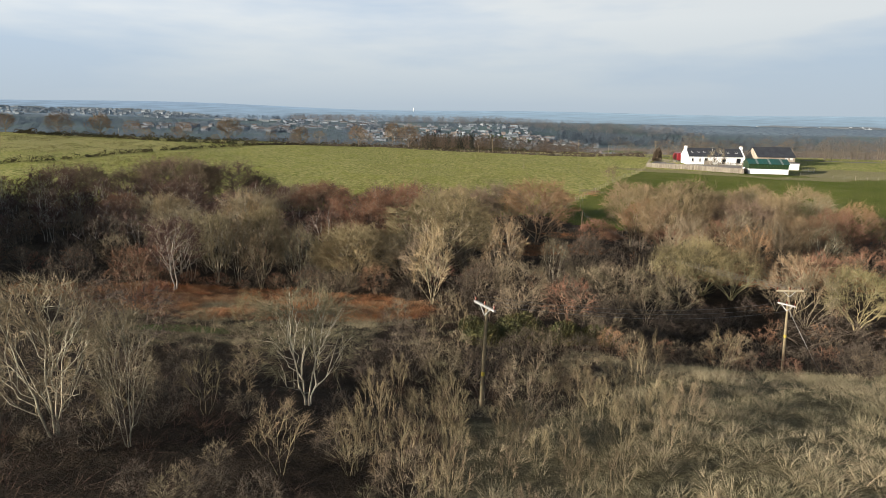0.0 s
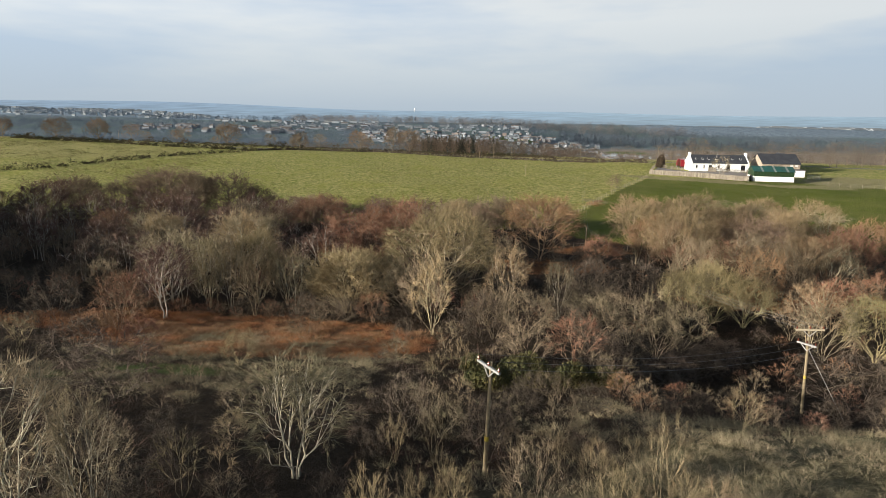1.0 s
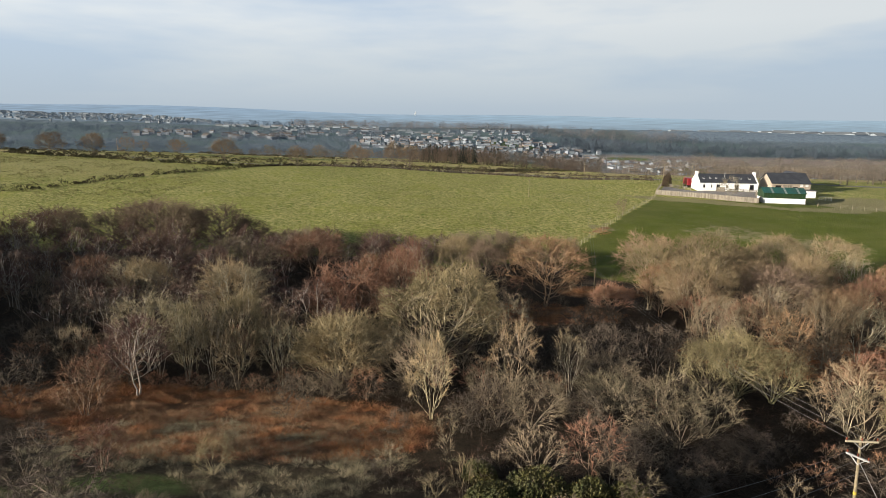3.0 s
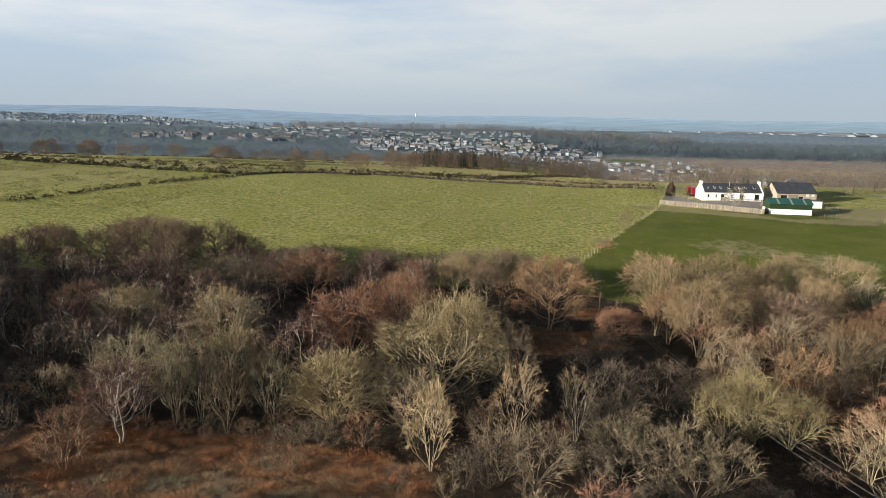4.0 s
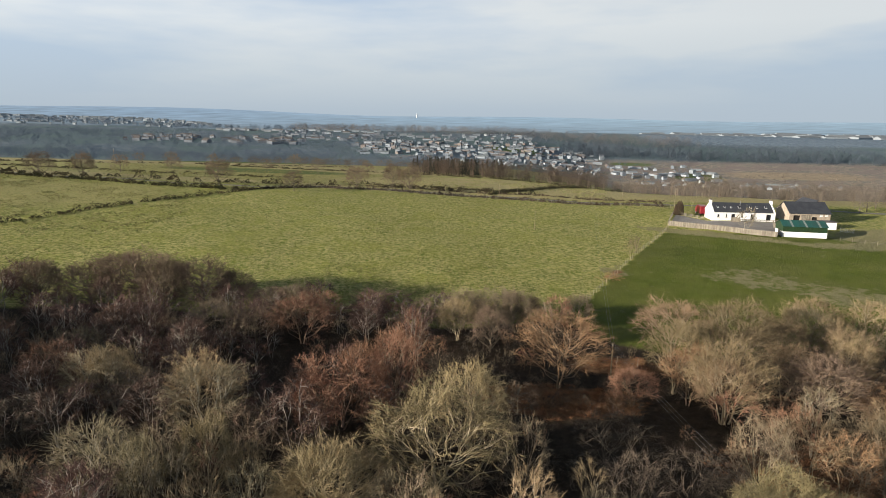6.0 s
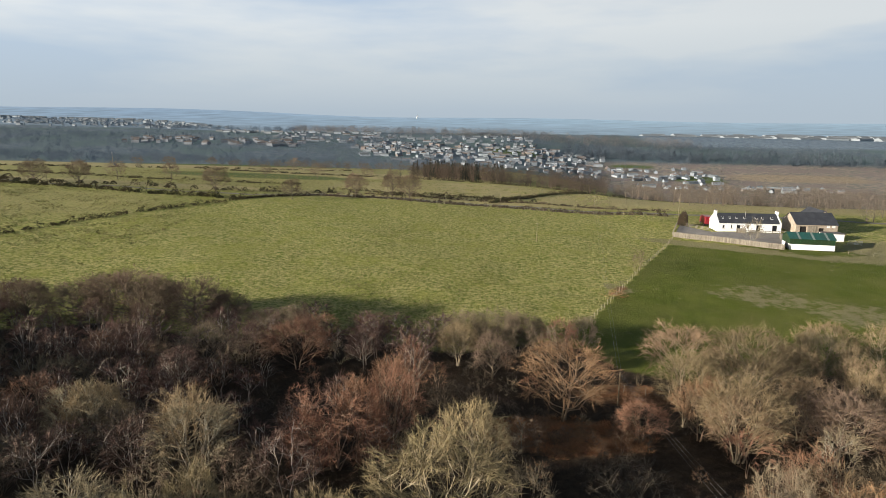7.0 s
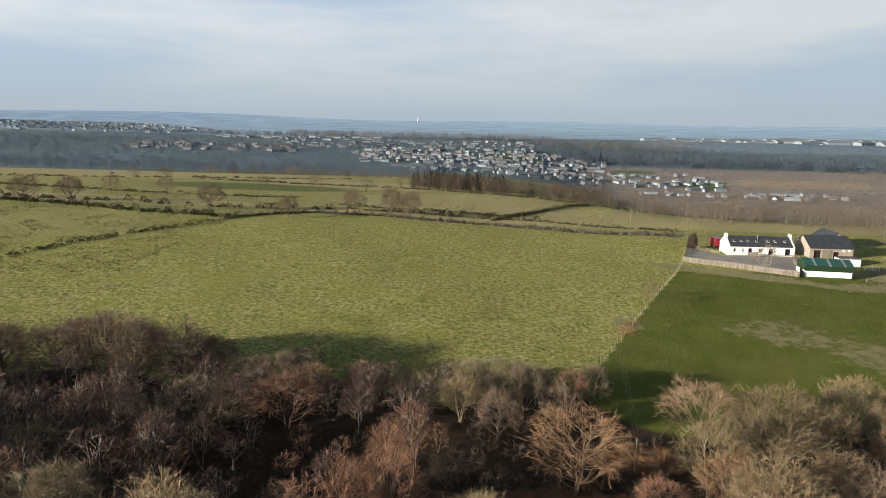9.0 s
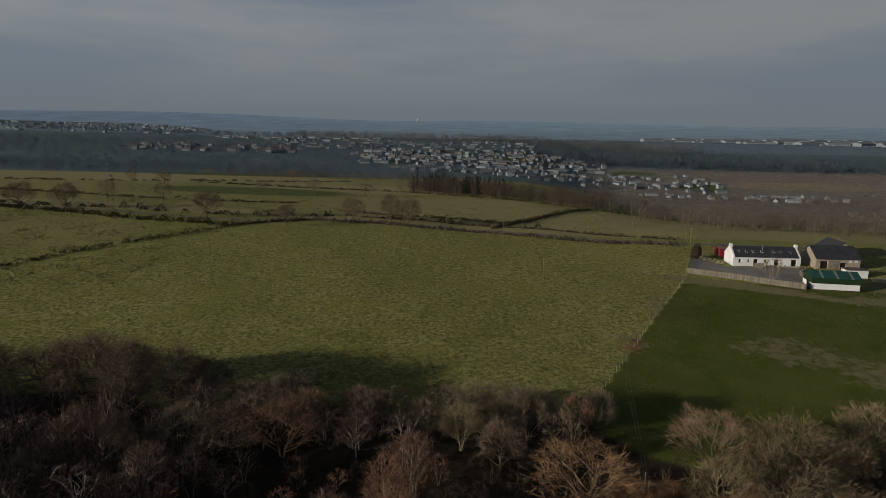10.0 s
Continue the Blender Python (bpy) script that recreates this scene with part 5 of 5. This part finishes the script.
def yard():
    V, F = [], []
    for quad in (((48.5, 223.9), (61, 218), (61.3, 231.6), (54.4, 240.6)), ((61, 218), (73.7, 211.9), (82.6, 231.9), (61.3, 231.6))):
        b = len(V)
        for i in range(9):
            for j in range(9):
                u, v = i / 8, j / 8
                x = (quad[0][0] * (1 - u) + quad[1][0] * u) * (1 - v) + (quad[3][0] * (1 - u) + quad[2][0] * u) * v
                y = (quad[0][1] * (1 - u) + quad[1][1] * u) * (1 - v) + (quad[3][1] * (1 - u) + quad[2][1] * u) * v
                V.append((x, y, gz(x, y) + 0.09))
        F.extend((b + i * 9 + j, b + i * 9 + 9 + j, b + i * 9 + 10 + j, b + i * 9 + j + 1) for i in range(8) for j in range(8))
    tagged(put("yard", mesh("yard", V, F, M["asphalt"])), "grey-brown surfaced farmyard", "yard", kind="structure")


yard()


def panel_fence(label, points, height, bay, name="board_fence", board=True, group="yard fences"):
    """Posts with boarded bays between them, following the ground."""
    top = thing(name, label, "fence", pose(points[0][0], points[0][1], gz(*points[0])), group)
    ox, oy, oz = top.matrix_basis.translation
    pm = bmesh.new()
    box(pm, -0.06, -0.06, -0.3, 0.06, 0.06, height + 0.08, None, 0.015)
    post_me = bpy.data.meshes.new("post")
    pm.to_mesh(post_me)
    pm.free()
    post_me.materials.append(M["timber"])
    for (x0, y0), (x1, y1) in zip(points, points[1:]):
        n = max(1, round(math.hypot(x1 - x0, y1 - y0) / bay))
        ang = math.atan2(y1 - y0, x1 - x0)
        for i in range(n + 1):
            x, y = x0 + (x1 - x0) * i / n, y0 + (y1 - y0) * i / n
            put("post", post_me, top, "", Matrix.Translation((x - ox, y - oy, gz(x, y) - oz)) @ Matrix.Rotation(ang, 4, "Z"))
            if i < n:
                xb, yb = x0 + (x1 - x0) * (i + 1) / n, y0 + (y1 - y0) * (i + 1) / n
                ln = math.hypot(xb - x, yb - y)
                m = Matrix.Translation((x - ox, y - oy, gz(x, y) - oz)) @ Matrix.Rotation(ang, 4, "Z") @ Matrix.Rotation(-math.atan2(gz(xb, yb) - gz(x, y), ln), 4, "Y")
                if board:
                    for q in range(11):
                        bm = bmesh.new()
                        box(bm, 0.07 + (ln - 0.14) * q / 11, -0.03 - 0.012 * (q % 2), 0.04, 0.07 + (ln - 0.14) * (q + 1) / 11 - 0.012, 0.0, height - 0.015 * ((q * 7) % 3), m)
                        part("board", bm, M["timber"], top)
                else:
                    for z in (0.35, 0.7, height - 0.06):
                        bm = bmesh.new()
                        box(bm, 0.065, -0.02, z - 0.05, ln - 0.065, 0.02, z + 0.05, m)
                        part("rail", bm, M["timber"], top)
    return top


panel_fence("weathered board fence along the front of the farmyard", ((48.2, 223.7), (74.1, 211.5)), 1.55, 1.9)
panel_fence("weathered board fence closing the yard beside the shed", ((74.3, 211.9), (76.8, 217.5), (78.6, 226)), 1.6, 1.9)
panel_fence("weathered board fence in front of the house", ((68.2, 230.6), (70.6, 230.4)), 1.5, 1.2)
panel_fence("low timber rail fence beside the yard", ((48.0, 224.3), (53.6, 241.0), (61.0, 233.2)), 1.1, 2.2, "rail_fence", False)
panel_fence("low timber rail fence in front of the house", ((70.8, 230.6), (82.5, 231.2)), 0.95, 2.0, "rail_fence", False)

gate = thing("farm_gate", "white metal farm gate beside the barn", "gate", pose(95.6, 222.2, gz(95.6, 222.2), 0, 0, -22))
for z in (0.25, 0.5, 0.75, 1.0, 1.2):
    solid_box("bar", 0, -0.025, z - 0.025, 3.4, 0.025, z + 0.025, M["frame"], gate)
for x in (0.0, 1.7, 3.35):
    solid_box("upright", x - 0.03, -0.035, -0.1, x + 0.03, 0.035, 1.27, M["frame"], gate)


def wire_fence(label, points, bay=2.3, height=1.15):
    top = thing("wire_fence", label, "fence", pose(points[0][0], points[0][1], gz(*points[0])), "field fences")
    o = top.matrix_basis.translation
    V, F = [], []
    tube(V, F, [Vector((0, 0, -0.25)), Vector((0, 0, height))], [0.055, 0.05], 6)
    F.append(tuple(range(6, 12)))
    post_me = mesh("post", V, F, M["post"])
    rng = random.Random(len(points) + int(points[0][0]))
    for (x0, y0), (x1, y1) in zip(points, points[1:]):
        n = max(1, round(math.hypot(x1 - x0, y1 - y0) / bay))
        for i in range(n):
            x, y = x0 + (x1 - x0) * i / n, y0 + (y1 - y0) * i / n
            put("post", post_me, top, "", Matrix.Translation((x - o.x, y - o.y, gz(x, y) - o.z)) @ pose(0, 0, 0, rng.gauss(0, 3), rng.gauss(0, 3), rng.uniform(0, 90)))
        for z in (0.35, 0.7, 1.05):
            VW, FW = [], []
            tube(VW, FW, [Vector((x0 + (x1 - x0) * i / n - o.x, y0 + (y1 - y0) * i / n - o.y, gz(x0 + (x1 - x0) * i / n, y0 + (y1 - y0) * i / n) + z - o.z)) for i in range(n + 1)], [0.012] * (n + 1), 3)
            put("wire", mesh("wire", VW, FW, M["wire"]), top)


wire_fence("leaning post-and-wire fence between pasture and paddock", tuple((paddock_line(y), y) for y in (133, 150, 170, 190, 211)) + ((48.2, 223.0),))
wire_fence("post-and-wire fence along the foot of the paddock", ((13.5, 121.5), (22, 119.5), (36, 117), (60, 118), (84, 120)), 3.0)
wire_fence("post-and-wire fence along the lane", ((56, 254), (30, 259), (-4, 269.5), (-43, 277), (-76, 284)), 3.4)
wire_fence("post-and-wire fence beyond the farm shed", ((90, 210.5), (105, 203), (125, 196)), 2.6)


# ---------------------------------------------------------------- lorry, conifer, poles and wires
def lorry():
    top = thing("horse_lorry", "red horse lorry parked behind the farmhouse", "lorry", pose(63.3, 241.4, gz(63.3, 241.4), 0, 0, 89))
    bm = bmesh.new()
    box(bm, 0, -1.15, 0.75, 4.6, 1.15, 3.1, None, 0.08)
    part("box_body", bm, M["red_paint"], top)
    bm = bmesh.new()
    prism(bm, ((4.65, 0.6), (6.4, 0.6), (6.4, 1.5), (6.05, 2.45), (4.65, 2.5)), (-1.05, 1.05), Matrix.Rotation(-math.pi / 2, 4, "Z") @ Matrix.Scale(-1, 4, (1, 0, 0)))
    bmesh.ops.transform(bm, matrix=Matrix.Identity(4), verts=bm.verts[:])
    for v in bm.verts:
        v.co.x = abs(v.co.x)
    bmesh.ops.recalc_face_normals(bm, faces=bm.faces[:])
    cab = part("cab", bm, M["red_paint"], top)
    solid_box("windscreen", 6.05, -0.9, 1.55, 6.42, 0.9, 2.2, M["glass"], cab)
    solid_box("chassis", 0.1, -0.5, 0.5, 6.2, 0.5, 0.745, M["near_black"], top)
    for x in (1.1, 5.4):
        for y in (-1.0, 1.0):
            bm = bmesh.new()
            bmesh.ops.create_cone(bm, cap_ends=True, segments=18, radius1=0.45, radius2=0.45, depth=0.28, matrix=Matrix.Translation((x, y, 0.43)) @ Matrix.Rotation(math.pi / 2, 4, "X"))
            wheel = part("wheel", bm, M["rubber"], top)
            bm = bmesh.new()
            bmesh.ops.create_cone(bm, cap_ends=True, segments=14, radius1=0.24, radius2=0.22, depth=0.32, matrix=Matrix.Translation((x, y, 0.43)) @ Matrix.Rotation(math.pi / 2, 4, "X"))
            part("rim", bm, M["galv"], wheel)


lorry()
V, F = [], []
leafy(V, F, random.Random(4), 0, 0, 0.2, 1.9, 1.9, 5.0, 1800, 0.22)
cyp = tagged(new("cypress"), "tall browned cypress beside the farmyard", "tree")
cyp.matrix_basis = Matrix.Translation((55.0, 240.3, gz(55.0, 240.3)))
put("crown", mesh("crown", V, F, M["ivy_dark"]), cyp)
VW, FW = [], []
tube(VW, FW, [Vector((0, 0, -0.3)), Vector((0.1, 0, 2)), Vector((0, 0.1, 4.6))], [0.16, 0.12, 0.03], 6)
put("trunk", mesh("trunk", VW, FW, M["thorn_bark"]), cyp)


def power_pole(x, y, height, base, arms, label, plate=True, radius=0.095, lean=(0, 0)):
    """A wooden pole with crossarms: arms is a list of (height, angle, half length, material)."""
    top = thing("power_pole", label, "pole", Matrix.Translation((x, y, base)) @ pose(0, 0, 0, lean[0], lean[1], 0), "power poles")
    V, F = [], []
    tube(V, F, [Vector((0, 0, -0.6)), Vector((0, 0, height * 0.5)), Vector((0, 0, height))], [radius * 1.15, radius, radius * 0.8], 12)
    F.append(tuple(range(24, 36)))
    put("post", mesh("post", V, F, M["pole"], False), top)
    for z, ang, hl, mat in arms:
        m = Matrix.Translation((0, 0, z)) @ Matrix.Rotation(radians(ang), 4, "Z")
        bm = bmesh.new()
        box(bm, -hl, -0.2, -0.06, hl, -0.09, 0.06, m, 0.012)
        arm = part("crossarm", bm, mat, top)
        for s in (-1, 1):
            bm = bmesh.new()
            box(bm, 0.0, -0.11, -0.025, 0.62, -0.07, 0.025, m @ Matrix.Translation((0, -0.02, -0.5)) @ Matrix.Rotation(radians(-45 if s > 0 else -135), 4, "Y"))
            part("brace", bm, M["galv"], top)
        for xx in (-hl + 0.08, 0.0, hl - 0.08):
            bm = bmesh.new()
            bmesh.ops.create_cone(bm, cap_ends=True, segments=8, radius1=0.045, radius2=0.03, depth=0.2, matrix=m @ Matrix.Translation((xx, -0.145, 0.165)))
            bmesh.ops.create_cone(bm, cap_ends=True, segments=8, radius1=0.07, radius2=0.05, depth=0.05, matrix=m @ Matrix.Translation((xx, -0.145, 0.18)))
            part("insulator", bm, M["porcelain"], arm)
    if plate:
        bm = bmesh.new()
        bmesh.ops.create_cone(bm, cap_ends=True, segments=14, radius1=radius * 1.12, radius2=radius * 1.12, depth=0.22, matrix=Matrix.Translation((0, 0, height - 3.9)))
        part("warning_plate", bm, M["plate"], top, "yellow warning plate")
    return top


ARM = math.degrees(math.atan2(-1.4, 1.0))
power_pole(0.8, 42.9, 7.2, 6.0, [(6.95, ARM, 0.9, M["galv"])], "wooden power pole with a galvanised crossarm", lean=(0, 1.6))
p2 = power_pole(23.45, 60.1, 7.75, 2.3, [(7.45, -3, 0.95, M["post"]), (6.35, ARM, 0.7, M["galv"])], "wooden power pole with two crossarms and a stay", lean=(0, -2.6))
V, F = [], []
tube(V, F, [Vector((0.1, 0, 5.9)), Vector((2.6, -2.2, 0.0))], [0.015, 0.015], 4)
put("stay_wire", mesh("stay_wire", V, F, M["galv"]), p2)
power_pole(14.9, 117.0, 4.6, gz(14.9, 117.0), [], "grey pole at the wood edge carrying wires", False, 0.09)
LANE_POLES = ((30.7, 264, 6.2), (58.4, 258.6, 6.2), (-2.5, 266, 6.0), (-8, 264, 3.2), (4.5, 285, 4.0), (-86, 280, 5.0), (48, 300, 5.0), (80, 300, 5.5), (-60, 286, 5.0), (-187, 278, 5.0), (8.2, 210.9, 5.4))
for x, y, h in LANE_POLES:
    t = thing("field_pole", "thin weathered wooden pole standing in the field", "pole", Matrix.Translation((x, y, gz(x, y))), "field poles")
    V, F = [], []
    tube(V, F, [Vector((0, 0, -0.4)), Vector((0, 0, h))], [0.10, 0.07], 8)
    F.append(tuple(range(8, 16)))
    put("post", mesh("post", V, F, M["pole"]), t)
    bm = bmesh.new()
    box(bm, -0.45, -0.14, h - 0.3, 0.45, -0.075, h - 0.22)
    part("crossarm", bm, M["post"], t)


def cable(a, b, sag, label):
    pts = [Vector(a).lerp(Vector(b), i / 24) - Vector((0, 0, sag * 4 * (i / 24) * (1 - i / 24))) for i in range(25)]
    V, F = [], []
    tube(V, F, pts, [0.011] * 25, 3)
    tagged(put("power_cable", mesh("power_cable", V, F, M["wire"])), label, "cable", "power cables")


for k in (-1, 0, 1):
    cable((23.4 + k, 60.2, 9.8), (14.9 + 0.22 * k, 117.1, gz(14.9, 117) + 4.4), 1.4, "bare wire strung from the pole to the wood edge")
    cable((1.2 + 0.6 * k, 43.0 - 0.85 * k, 13.15), (23.3 + 0.5 * k, 60.1 - 0.7 * k, 8.55), 0.7, "bare wire strung between the two poles")
for k in (-1, 1):
    cable((14.9 + 0.2 * k, 117.1, gz(14.9, 117) + 4.4), (30.7 + 0.4 * k, 264, gz(30.7, 264) + 6.0), 1.6, "bare wire crossing the pasture")

# ---------------------------------------------------------------- lane and town
V, F = [], []
lane = ((-240, 288), (-160, 282), (-100, 274), (-76, 291), (-43, 284.5), (-4, 277.5), (30, 266.5), (56, 262.5), (84, 262), (130, 255), (200, 240))
for (x0, y0), (x1, y1) in zip(lane, lane[1:]):
    n = max(2, int(math.hypot(x1 - x0, y1 - y0) / 4))
    for i in range(n):
        x, y = x0 + (x1 - x0) * i / n, y0 + (y1 - y0) * i / n
        V.extend(((x, y - 1.4, gz(x, y - 1.4) + 0.07), (x, y + 1.4, gz(x, y + 1.4) + 0.07)))
F = [(i, i + 2, i + 3, i + 1) for i in range(0, len(V) - 2, 2)]
tagged(put("lane", mesh("lane", V, F, M["road"])), "narrow pale farm lane between hedges", "road", kind="structure")

HOUSE_MESH = {}


def town_house(kind, wall, roof):
    """Shared meshes of a far house, standing on its own ground line."""
    key = (kind, wall, roof)
    if key not in HOUSE_MESH:
        l, d, e, r = {"semi": (7, 5.0, 3.1, 4.7), "bungalow": (7, 5.0, 2.2, 3.8), "flats": (8.5, 6.5, 5.6, 6.8), "terrace": (17, 5.0, 3.1, 4.6)}[kind]
        bm = bmesh.new()
        prism(bm, ((-d / 2, -3), (d / 2, -3), (d / 2, e), (0, r), (-d / 2, e)), (-l / 2, l / 2))
        a = bpy.data.meshes.new("wall")
        bm.to_mesh(a)
        bm.free()
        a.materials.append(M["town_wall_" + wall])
        bm = bmesh.new()
        for s in (-1, 1):
            roof_slope(bm, -l / 2 - 0.3, l / 2 + 0.3, s * (d / 2 + 0.4), e - 0.2, 0, r + 0.03, 0.2)
        box(bm, l * 0.2, -0.5, r - 0.4, l * 0.2 + 1.0, 0.5, r + 1.1)
        b = bpy.data.meshes.new("roof")
        bm.to_mesh(b)
        bm.free()
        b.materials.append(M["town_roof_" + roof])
        HOUSE_MESH[key] = (a, b)
    return HOUSE_MESH[key]


town_rng = random.Random(12)
HOUSES = []


def district(x0, y0, x1, y1, rows, per, kinds, walls, turn, label, keep=0.8):
    for j in range(rows):
        for i in range(per):
            if town_rng.random() > keep:
                continue
            u, v = (i + town_rng.uniform(0.15, 0.85)) / per, (j + town_rng.uniform(0.3, 0.7)) / rows
            x, y = x0 + (x1 - x0) * u + 18 * math.sin(v * 9), y0 + (y1 - y0) * v + 25 * math.sin(u * 7 + v * 3)
            kind = town_rng.choice(kinds)
            if HOUSES and min(math.hypot(x - a, y - b) for a, b in HOUSES[-120:]) < 10:
                continue
            HOUSES.append((x, y))
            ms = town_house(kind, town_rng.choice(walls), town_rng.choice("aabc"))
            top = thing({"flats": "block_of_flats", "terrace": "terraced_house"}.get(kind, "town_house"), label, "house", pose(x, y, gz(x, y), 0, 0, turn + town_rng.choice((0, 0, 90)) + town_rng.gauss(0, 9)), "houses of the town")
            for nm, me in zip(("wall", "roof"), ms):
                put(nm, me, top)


pale = "pale rendered house with a grey roof on the far slope"
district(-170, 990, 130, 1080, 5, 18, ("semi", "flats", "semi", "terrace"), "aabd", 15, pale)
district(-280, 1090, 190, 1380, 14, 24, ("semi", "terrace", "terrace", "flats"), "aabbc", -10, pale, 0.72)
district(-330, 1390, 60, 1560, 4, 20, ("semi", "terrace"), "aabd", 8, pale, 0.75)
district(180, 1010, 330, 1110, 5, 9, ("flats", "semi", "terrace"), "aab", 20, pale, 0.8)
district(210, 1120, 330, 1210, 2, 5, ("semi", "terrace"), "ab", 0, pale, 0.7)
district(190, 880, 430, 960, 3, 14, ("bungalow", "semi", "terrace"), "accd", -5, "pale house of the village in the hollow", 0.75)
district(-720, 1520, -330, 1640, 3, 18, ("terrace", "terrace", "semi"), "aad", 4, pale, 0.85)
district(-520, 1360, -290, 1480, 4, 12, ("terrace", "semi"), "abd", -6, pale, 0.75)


def distant_houses(x0, y0, x1, y1, count, seed, label, big=1.0, wall="d", roof="a"):
    rng = random.Random(seed)
    bm_v, bm_f = [], []
    for _ in range(count):
        x, y = rng.uniform(x0, x1), rng.uniform(y0, y1)
        y = y0 + (y1 - y0) * (round((y - y0) / (y1 - y0) * 7) / 7) + rng.gauss(0, 6)
        z, a = gz(x, y), rng.gauss(0.1, 0.25)
        l, d, e, r = rng.uniform(8, 20) * big, 8 * big, rng.uniform(4.5, 6) * big ** 0.5, rng.uniform(7, 8) * big ** 0.5
        c, s = math.cos(a), math.sin(a)
        b = len(bm_v)
        for px, py, pz in ((-l, -d, -3), (l, -d, -3), (l, d, -3), (-l, d, -3), (-l, -d, e), (l, -d, e), (l, d, e), (-l, d, e), (-l, 0, r), (l, 0, r)):
            bm_v.append((x + (px * c - py * s) / 2, y + (px * s + py * c) / 2, z + pz))
        bm_f.extend(tuple(b + k for k in f) for f in ((0, 1, 5, 4), (2, 3, 7, 6), (1, 2, 6, 9, 5), (3, 0, 4, 8, 7), (4, 5, 9, 8), (6, 7, 8, 9)))
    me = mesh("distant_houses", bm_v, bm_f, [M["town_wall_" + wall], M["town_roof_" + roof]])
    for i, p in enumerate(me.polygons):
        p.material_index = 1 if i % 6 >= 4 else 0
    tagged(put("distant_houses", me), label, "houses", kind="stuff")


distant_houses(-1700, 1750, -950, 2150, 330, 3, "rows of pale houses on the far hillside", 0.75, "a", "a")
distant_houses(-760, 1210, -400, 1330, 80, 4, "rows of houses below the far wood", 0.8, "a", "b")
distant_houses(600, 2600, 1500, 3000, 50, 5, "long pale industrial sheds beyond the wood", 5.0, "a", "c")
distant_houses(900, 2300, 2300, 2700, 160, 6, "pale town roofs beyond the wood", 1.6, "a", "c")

# a column of steam on the horizon
V, F = [], []
tube(V, F, [Vector((0, 0, 0)), Vector((-1, 0, 9)), Vector((1, 0, 18)), Vector((2, 0, 26)), Vector((3, 0, 33))], [2, 3, 4, 3, 0], 10)
plume = tagged(put("steam_plume", mesh("steam_plume", V, F, M["frame"], True)), "white column of steam rising on the horizon", "steam")
plume.matrix_basis = Matrix.Translation((-655, 4690, gz(-655, 4690) - 2))
mast = thing("radio_mast", "slim pale radio mast standing in a far field", "mast", Matrix.Translation((-359, 587, gz(-359, 587))))
V, F = [], []
tube(V, F, [Vector((0, 0, -0.5)), Vector((0, 0, 12))], [0.22, 0.14], 8)
put("post", mesh("post", V, F, M["post"]), mast)
bm = bmesh.new()
bmesh.ops.create_cone(bm, cap_ends=True, segments=12, radius1=0.45, radius2=0.45, depth=1.8, matrix=Matrix.Translation((0, 0, 11.5)))
part("antenna", bm, M["town_wall_a"], mast)
solid_box("cabin", 1.2, -1, -0.3, 3.2, 1, 2.0, M["town_wall_b"], mast)
